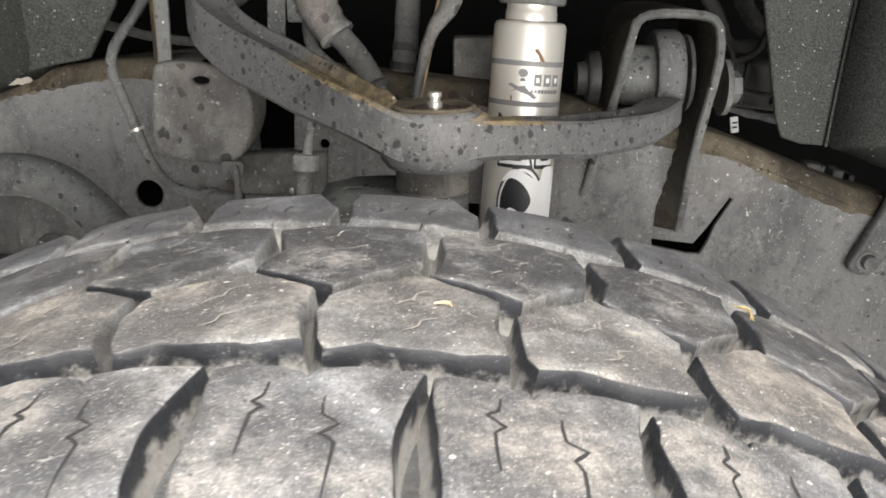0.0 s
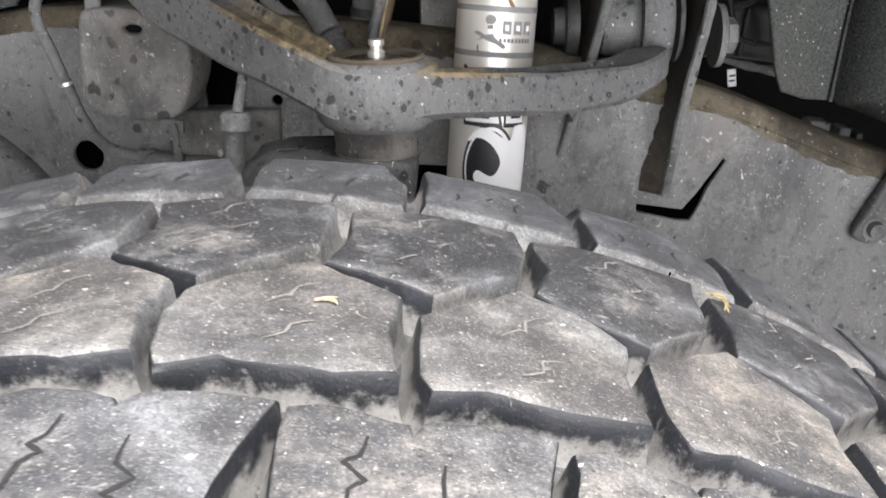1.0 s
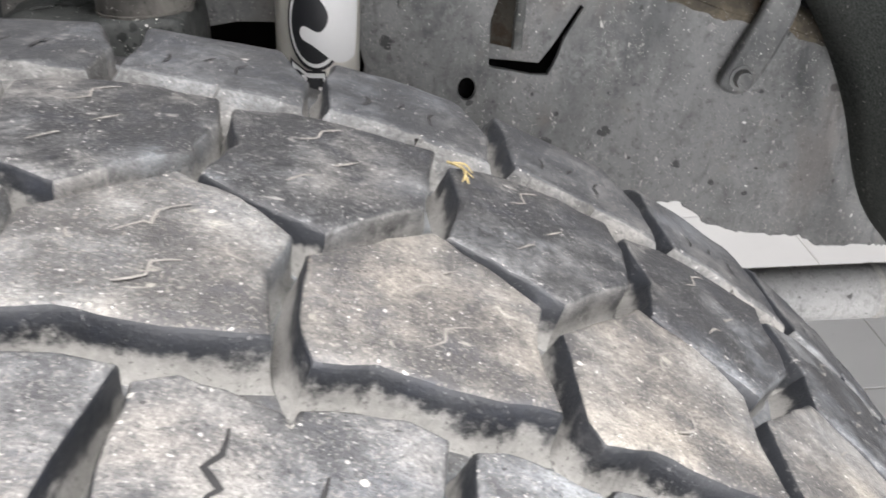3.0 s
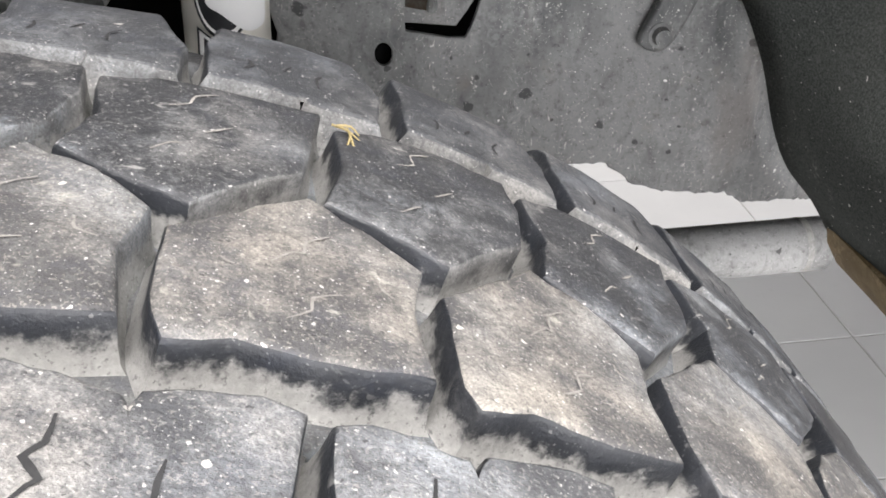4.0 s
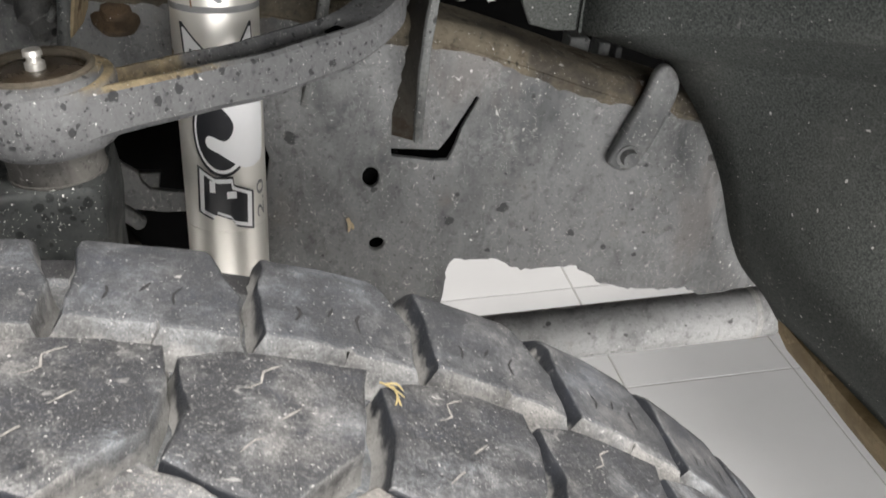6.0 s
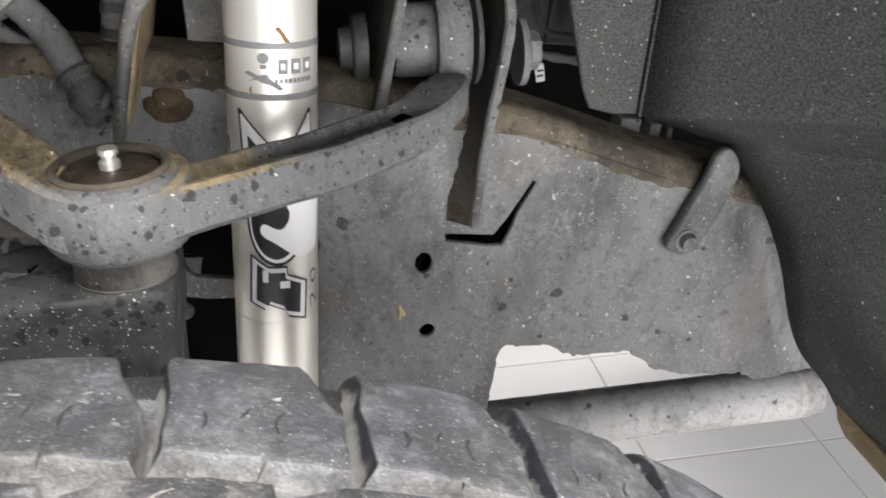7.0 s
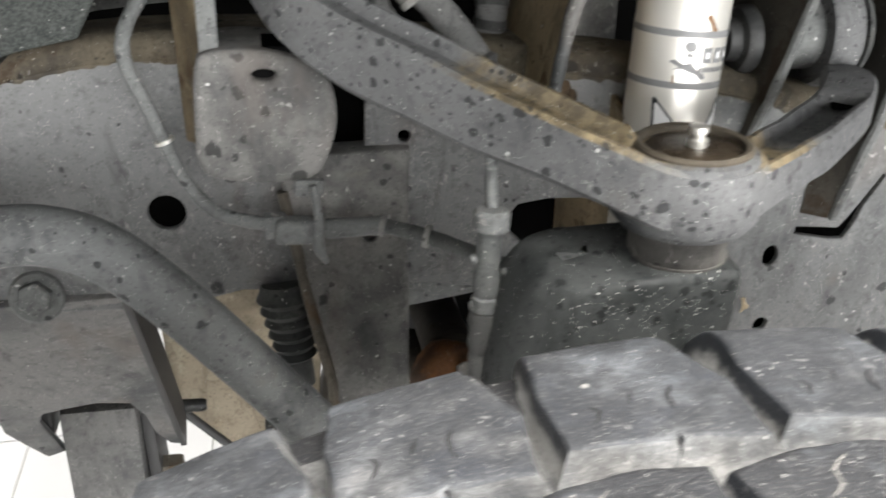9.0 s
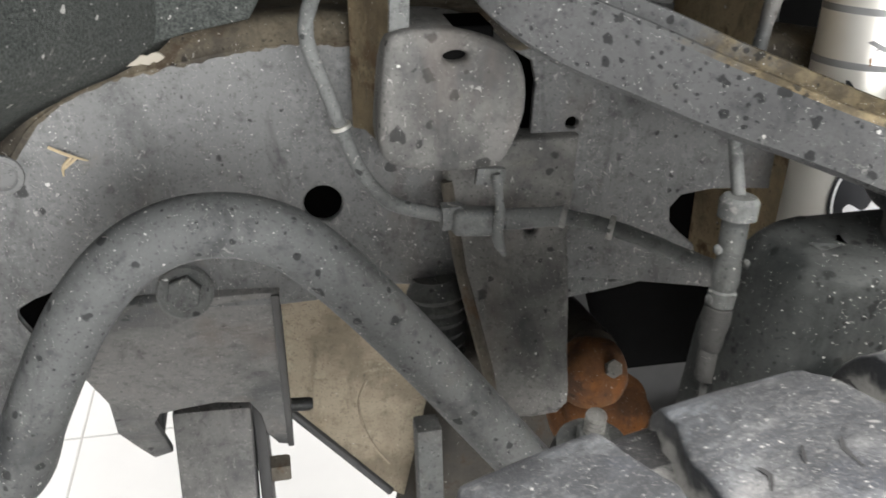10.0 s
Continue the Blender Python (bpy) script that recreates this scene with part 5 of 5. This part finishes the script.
part("housing", lathe([(0.01, -0.17), (0.09, -0.165), (0.125, -0.12), (0.13, 0.10), (0.10, 0.16), (0.01, 0.17)], (0.03, 1.02, 0.60), (1, 0, 0), 36), M["plastic"], diff)
part("cover", block((0.29, 0.12, 0.42), Matrix.Translation((0.035, 0.93, 0.57)), 0.03, 3), M["plastic"], diff)

# ---- tube and muddy liner edge under the arch ----
tb = thing("under_frame_tube", (0.42, 0.82, 0.46), "dusty grey round tube running below the frame", "tube")
part("tube", tube([(0.05, 0.823, 0.477), (0.30, 0.823, 0.478), (0.570, 0.823, 0.479)], 0.0268, 28, 2), M["tube"], tb)
part("end_collar", lathe([(0.010, 0), (0.0272, 0), (0.0272, 0.006), (0.010, 0.006)], (0.545, 0.823, 0.479), (1, 0, 0)), M["crimp"], tb, "pale worn collar")
part("hanger", block((0.03, 0.006, 0.22), Matrix.Translation((0.12, 0.80, 0.60)), 0.002), M["tube"], tb)
lip = thing("liner_lower_lip", (0.47, 0.50, 0.575), "brown muddy foam lip along the liner's lower edge", "trim")
rings = []
for k in range(12):
    y = 0.652 - 0.030 * k
    w = 0.002 * noise.noise((y * 40, 3, 1))
    rings.append([(0.466 + w, y, 0.606), (0.478, y, 0.606), (0.490, y, 0.574 + w), (0.481, y, 0.571 + w), (0.470 + w, y, 0.590)])
part("lip", loft(rings), M["foam"], lip)

# ---- upper strips of felt beside the openings ----
for pts, y in (([(0.236, 0.930), (0.222, 1.00), (0.205, 1.10), (0.306, 1.10), (0.302, 1.00), (0.2955, 0.926), (0.289, 0.842), (0.272, 0.843), (0.256, 0.848), (0.2505, 0.862)], 0.678), ([(-0.334, 0.889), (-0.300, 0.899), (-0.268, 0.905), (-0.244, 0.945), (-0.21, 1.10), (-0.33, 1.10)], 0.698)):
    st = thing("felt_strip", (pts[0][0], y, 0.82), "grey felt strip of the arch liner hanging above the frame", "liner strip")
    part("felt", outline_mesh(pts, [], 0.006, upright(y, 0.006), 0.002), M["felt"], st)
    hem = [(pts[k][0], y - 0.003, pts[k][1]) for k in ((3, 4, 5, 6) if y < 0.69 else (3, 4))]
    part("hem", tube(hem, 0.0013, 8, 3, 0.1), M["felt"], st, "folded felt hem")
torn = thing("torn_liner_scrap", (-0.325, 0.70, 0.886), "pale torn fibre scrap at the liner edge", "scrap")
part("scrap", outline_mesh(ragged([(-0.338, 0.8855), (-0.330, 0.889), (-0.313, 0.892), (-0.311, 0.889), (-0.319, 0.886), (-0.338, 0.8855)], 0.002, 0.0008, 4)[:-1], [], 0.002, upright(0.692, 0.002), 0.0004), M["scrap"], torn)

# ---- hoses above the rail ----
hoses = [("coolant_hose", "thin dusty rubber hose above the frame rail", [(-0.104, 0.72, 0.96), (-0.104, 0.72, 0.929), (-0.101, 0.72, 0.911), (-0.091, 0.72, 0.899), (-0.076, 0.72, 0.891), (-0.055, 0.72, 0.886)], 0.0052, "hose"),
         ("breather_hose", "thick dusty rubber hose with taped end", [(-0.105, 0.72, 0.97), (-0.091, 0.71, 0.932), (-0.076, 0.708, 0.918), (-0.063, 0.702, 0.903), (-0.055, 0.692, 0.892), (-0.047, 0.682, 0.879), (-0.040, 0.677, 0.866)], 0.0092, "hose"),
         ("vent_pipe", "ribbed grey vent pipe going up", [(-0.024, 0.76, 1.0), (-0.029, 0.745, 0.922), (-0.031, 0.74, 0.901), (-0.034, 0.74, 0.880)], 0.0100, "hose"),
         ("wire_tail", "thin grey wire hanging from the hose", [(-0.040, 0.677, 0.868), (-0.036, 0.676, 0.862), (-0.037, 0.677, 0.855), (-0.041, 0.680, 0.850)], 0.0016, "line")]
for name, label, pts, r, m in hoses:
    t = thing(name, pts[-1], label, "hose")
    part("tube", tube(pts, r, 14, 8, 0.03), M[m], t)
    if name == "vent_pipe":
        line = spline(pts, 8)
        for k in (len(line) // 2, 3 * len(line) // 4):
            d = line[k + 1] - line[k - 1]
            part("band", lathe([(r * 0.9, -0.003), (r * 1.07, -0.003), (r * 1.1, 0), (r * 1.07, 0.003), (r * 0.9, 0.003)], line[k], d, 18), M["grimy_rubber"], t)
elbow = thing("hose_elbow", (-0.085, 0.71, 0.915), "pale grey plastic hose elbow above the frame", "hose fitting")
part("elbow", tube([(-0.112, 0.715, 0.985), (-0.098, 0.712, 0.950), (-0.089, 0.709, 0.932), (-0.080, 0.706, 0.921)], [0.016, 0.0155, 0.0145, 0.0125], 18, 5, 0.05), M["box"], elbow)
part("rim", lathe([(0.010, -0.002), (0.0142, -0.002), (0.0148, 0), (0.0142, 0.002), (0.010, 0.002)], (-0.081, 0.7063, 0.922), (0.6, -0.2, -0.75), 22), M["crimp"], elbow)
plug = thing("hose_plug", (-0.040, 0.676, 0.864), "grimy grey connector plug at the hose end", "connector")
part("plug", tube([(-0.052, 0.686, 0.886), (-0.046, 0.681, 0.877), (-0.039, 0.675, 0.864), (-0.036, 0.673, 0.858)], [0.0105, 0.0112, 0.0098, 0.006], 10, 3, 0.2), M["hose"], plug)
part("latch", block((0.004, 0.006, 0.012), Matrix.Translation((-0.034, 0.671, 0.872)) @ Matrix.Rotation(0.5, 4, "Y"), 0.001, 1), M["line"], plug)
rear = thing("rear_arm_mount_plate", (-0.128, 0.72, 0.89), "upright dusty steel plate with an ear above the frame", "bracket")
part("plate", outline_mesh([(-0.137, 0.885), (-0.126, 0.885), (-0.1245, 0.904), (-0.122, 0.93), (-0.116, 1.0), (-0.132, 1.0), (-0.136, 0.93)], [], 0.006, upright(0.72, 0.006), 0.0015), M["bracket"], rear)
part("ear", outline_mesh(smooth2([(-0.124, 0.904), (-0.117, 0.9045), (-0.1145, 0.908), (-0.116, 0.912), (-0.123, 0.9135)], 3), [], 0.004, upright(0.721, 0.004), 0.001), M["bracket"], rear)
part("upper_lug", block((0.014, 0.01, 0.03), Matrix.Translation((-0.113, 0.722, 0.945)), 0.003), M["bracket"], rear)
tower = thing("shock_tower_plate", (-0.02, 0.69, 0.865), "tan mud-coated shock tower side plate with a pale edge", "bracket")
part("plate", outline_mesh([(0.640, 0.868), (0.68, 0.864), (0.76, 0.885), (0.76, 1.0), (0.668, 1.0), (0.655, 0.92)], [], 0.004, sideways(-0.020 - 0.22 * 0.868, 0.22), 0.001), M["tan_plate"], tower)
part("lower_plate", outline_mesh([(0.652, 0.70), (0.652, 0.80), (0.656, 0.852), (0.69, 0.862), (0.78, 0.862), (0.78, 0.70)], [], 0.004, sideways(0.034), 0.001), M["tan_plate"], tower)
part("edge", tube([(-0.0245, 0.632, 0.850), (-0.0225, 0.638, 0.868), (-0.015, 0.643, 0.905), (-0.007, 0.648, 0.930), (0.006, 0.656, 0.950), (0.014, 0.668, 1.0)], [0.0030, 0.0034, 0.0038, 0.0048, 0.0075, 0.009], 10, 4, 0.06), M["bracket"], tower, "pale worn edge")
bump = thing("spring_pad", (0.04, 0.745, 0.86), "grey steel pad behind the shock absorber", "pad")
part("pad", block((0.046, 0.03, 0.050), Matrix.Translation((0.031, 0.758, 0.892)), 0.005), M["box"], bump)
# raised lump in place of a bracket hole whose inside catches light
rustp = thing("bracket_hole_lump", (-0.002, 0.69, 0.86), "rust-coloured lump standing in for a lit bracket hole", "boss")
boss = lathe([(0.002, -0.004), (0.017, -0.004), (0.0165, -0.001), (0.0130, 0.001), (0.0105, 0.001), (0.0085, 0.0045), (0.0040, 0.0058), (0.001, 0.006)], (-0.002, 0.697, 0.866), (0, -0.6, 1), 36)
for v in boss.verts:
    v.co += (v.co - Vector((-0.002, 0.697, 0.866))) * 0.16 * noise.noise(v.co * 90)
part("boss", boss, M["boss_rust"], rustp)

# ---- small parts in the dark above the rail ----
for label, pts, r in (("thin grey pipe in the dark engine bay", [(-0.842, 0.86, 0.930), (-0.60, 0.85, 0.928), (-0.42, 0.84, 0.926), (-0.35, 0.835, 0.924), (-0.304, 0.83, 0.921), (-0.2587, 0.83, 0.910), (-0.20, 0.84, 0.902)], 0.0042),
                      ("grey pipe running behind the frame rail", [(-0.842, 0.90, 0.850), (-0.62, 0.89, 0.856), (-0.46, 0.88, 0.862), (-0.41, 0.88, 0.866), (-0.3696, 0.88, 0.871), (-0.328, 0.88, 0.880), (-0.278, 0.88, 0.8875), (-0.20, 0.89, 0.892)], 0.0046)):
    t = thing("engine_bay_pipe", pts[0], label, "pipe", "engine bay pipes")
    part("tube", tube(pts, r, 12, 8, 0.06), M["hose"], t)
bar = thing("harness_rail", (0.29, 0.80, 0.83), "pale grey harness rail in the dark engine bay", "rail")
part("bar", tube([(0.235, 0.80, 0.856), (0.262, 0.80, 0.848), (0.290, 0.80, 0.842), (0.325, 0.80, 0.835)], [0.0025, 0.003, 0.004, 0.003], 8, 3, 0.2), M["bracket"], bar)
part("drop", tube([(0.30, 0.80, 0.845), (0.306, 0.80, 0.865), (0.302, 0.80, 0.885), (0.29, 0.80, 0.905)], 0.004, 8, 3, 0.3), M["bracket"], bar)
for label, pts, r in (("dark rubber hose behind the mount", [(0.225, 0.83, 0.96), (0.243, 0.82, 0.925), (0.255, 0.83, 0.905), (0.285, 0.84, 0.90)], 0.0065), ("dark ribbed hose in the engine bay", [(0.26, 0.84, 0.97), (0.270, 0.835, 0.935), (0.292, 0.84, 0.915), (0.31, 0.85, 0.93)], 0.008),
                      ("thin dark pipe in the engine bay", [(0.22, 0.80, 0.885), (0.25, 0.80, 0.890), (0.275, 0.80, 0.905), (0.285, 0.80, 0.95)], 0.003), ("thin black cable behind the mount", [(0.215, 0.79, 0.93), (0.245, 0.79, 0.905), (0.258, 0.79, 0.87), (0.30, 0.80, 0.862)], 0.0022)):
    t = thing("engine_bay_hose", pts[0], label, "hose", "engine bay hoses")
    part("tube", tube(pts, r, 12, 8, 0.06), M["grimy_rubber"], t)
cover = thing("engine_cover", (0.28, 0.86, 0.86), "black plastic cover in the dark engine bay", "cover")
part("shell", block((0.11, 0.04, 0.045), Matrix.Translation((0.275, 0.855, 0.868)) @ Matrix.Rotation(0.12, 4, "Y"), 0.008, 3), M["plastic"], cover)
for x in (0.245, 0.275, 0.305):
    part("rib", block((0.004, 0.006, 0.04), Matrix.Translation((x, 0.834, 0.868)) @ Matrix.Rotation(0.12, 4, "Y"), 0.001, 1), M["plastic"], cover)
tag = thing("plug_tag", (0.256, 0.79, 0.832), "small white tag with dark bars beside the mount", "tag")
part("tag", block((0.007, 0.002, 0.014), Matrix.Translation((0.2555, 0.79, 0.838)) @ Matrix.Rotation(-0.15, 4, "Y"), 0.0005, 1), M["white"], tag)
for dz in (-0.002, 0.002):
    part("print_bar", block((0.0045, 0.0006, 0.0016), Matrix.Translation((0.2555, 0.7886, 0.838 + dz)) @ Matrix.Rotation(-0.15, 4, "Y"), 0.0001, 1), M["black"], tag)
for x, w, h in ((0.317, 0.016, 0.016), (0.337, 0.009, 0.016), (0.349, 0.005, 0.014)):
    z = 0.802 - (x - 0.317) * 0.25
    t = thing("body_mount_block", (x, 0.76, z - h / 2), "pale dusty spacer block between frame and liner", "spacer")
    part("block", block((w, 0.02, h), Matrix.Translation((x, 0.765, z)) @ Matrix.Rotation(0.12, 4, "Y"), 0.001, 1), M["bracket"], t)

# ---- litter on the tyre and rail ----


def blades(name, label, place, lines, r, material):
    t = thing(name, place @ Vector((0, 0, 0)), label, "litter")
    for pts in lines:
        part("blade", tube([place @ Vector(p) for p in pts], [r, r, r * 0.4], 6, 3), material, t)


def tyre_place(s, v, h):
    a = s / R0
    n = WHEEL.to_3x3() @ Vector((math.sin(a), 0, math.cos(a)))
    e = WHEEL.to_3x3() @ Vector((math.cos(a), 0, -math.sin(a)))
    o = WHEEL @ on_tyre(s, v, h)
    return Matrix(((e.x, AXIS.x, n.x, o.x), (e.y, AXIS.y, n.y, o.y), (e.z, AXIS.z, n.z, o.z), (0, 0, 0, 1)))


blades("grass_blade", "yellow dry grass blade caught in the tread", tyre_place(0.174, 0.084, 0.0005), [[(-0.004, 0.003, 0), (0, 0, 0.001), (0.004, -0.002, 0)], [(0, 0.001, 0.001), (0.001, -0.004, 0.001), (0.0, -0.008, -0.002)], [(-0.003, 0.001, 0.001), (0.001, 0.002, 0.0015), (0.004, 0.001, 0)], [(0.001, -0.003, 0.001), (0.002, -0.005, 0), (0.003, -0.007, -0.001)]], 0.0004, M["grass"])
blades("wood_chip", "pale wood chip on the tread", tyre_place(0.048, 0.015, 0.0008), [[(-0.003, -0.001, 0), (0, 0, 0.0005), (0.0025, 0.002, 0)], [(-0.001, 0, 0), (0.002, -0.001, 0.0005), (0.003, -0.002, 0)]], 0.00045, M["straw"])
blades("straw_scrap", "pale straw scrap stuck on the frame rail", Matrix.Translation((-0.368, 0.709, 0.832)), [[(-0.010, 0, 0.008), (0, -0.001, 0.003), (0.009, 0, -0.001)], [(0.001, 0, 0.002), (-0.004, -0.001, -0.003), (-0.005, 0, -0.009)], [(0.003, 0, 0.001), (-0.001, -0.001, -0.002), (-0.004, 0, -0.005)]], 0.0009, M["straw"])
blades("mud_fleck", "pale fleck of mud on the frame rail", Matrix.Translation((0.1296, 0.6665, 0.7165)), [[(0, 0, 0.006), (0.001, -0.001, 0.001), (0, 0, -0.005)], [(0.001, 0, 0.002), (0.003, -0.001, 0), (0.003, 0, -0.003)]], 0.0014, M["straw"])

# ---- ceiling panels ----
for px, py, watt in PANELS:
    c = thing("ceiling_light", (px, py, CEILING - 0.05), "unseen flat white ceiling light panel", "ceiling light", "ceiling lights")
    part("frame", block((1.26, 0.66, 0.04), Matrix.Translation((px, py, CEILING - 0.025)), 0.005, 1), M["wall"], c)

# ---- floor tiles last ----
NX, NY = range(-15, 16), range(-15, 16)
shared = bmesh.new()
tile_mesh(shared, 0, 0)
tile_data = bpy.data.meshes.new("tile")
shared.to_mesh(tile_data)
shared.free()
tile_data.materials.append(M["tile"])
rest = bmesh.new()
for i in NX:
    for j in NY:
        x, y = GX + TILE * (i - 0.5), GY + TILE * (j - 0.5)
        if not (ROOM[0] < x < ROOM[1] and ROOM[2] < y < ROOM[3]):
            continue
        if -6 <= i <= 7 and -4 <= j <= 9:
            t = new("tile", tile_data)
            t.location = (x, y, 0)
            t.parent = floor
        else:
            tile_mesh(rest, x, y)
ob = part("far_tiles", rest, M["tile"], floor, smooth=False)
tagged(ob, kind="stuff")
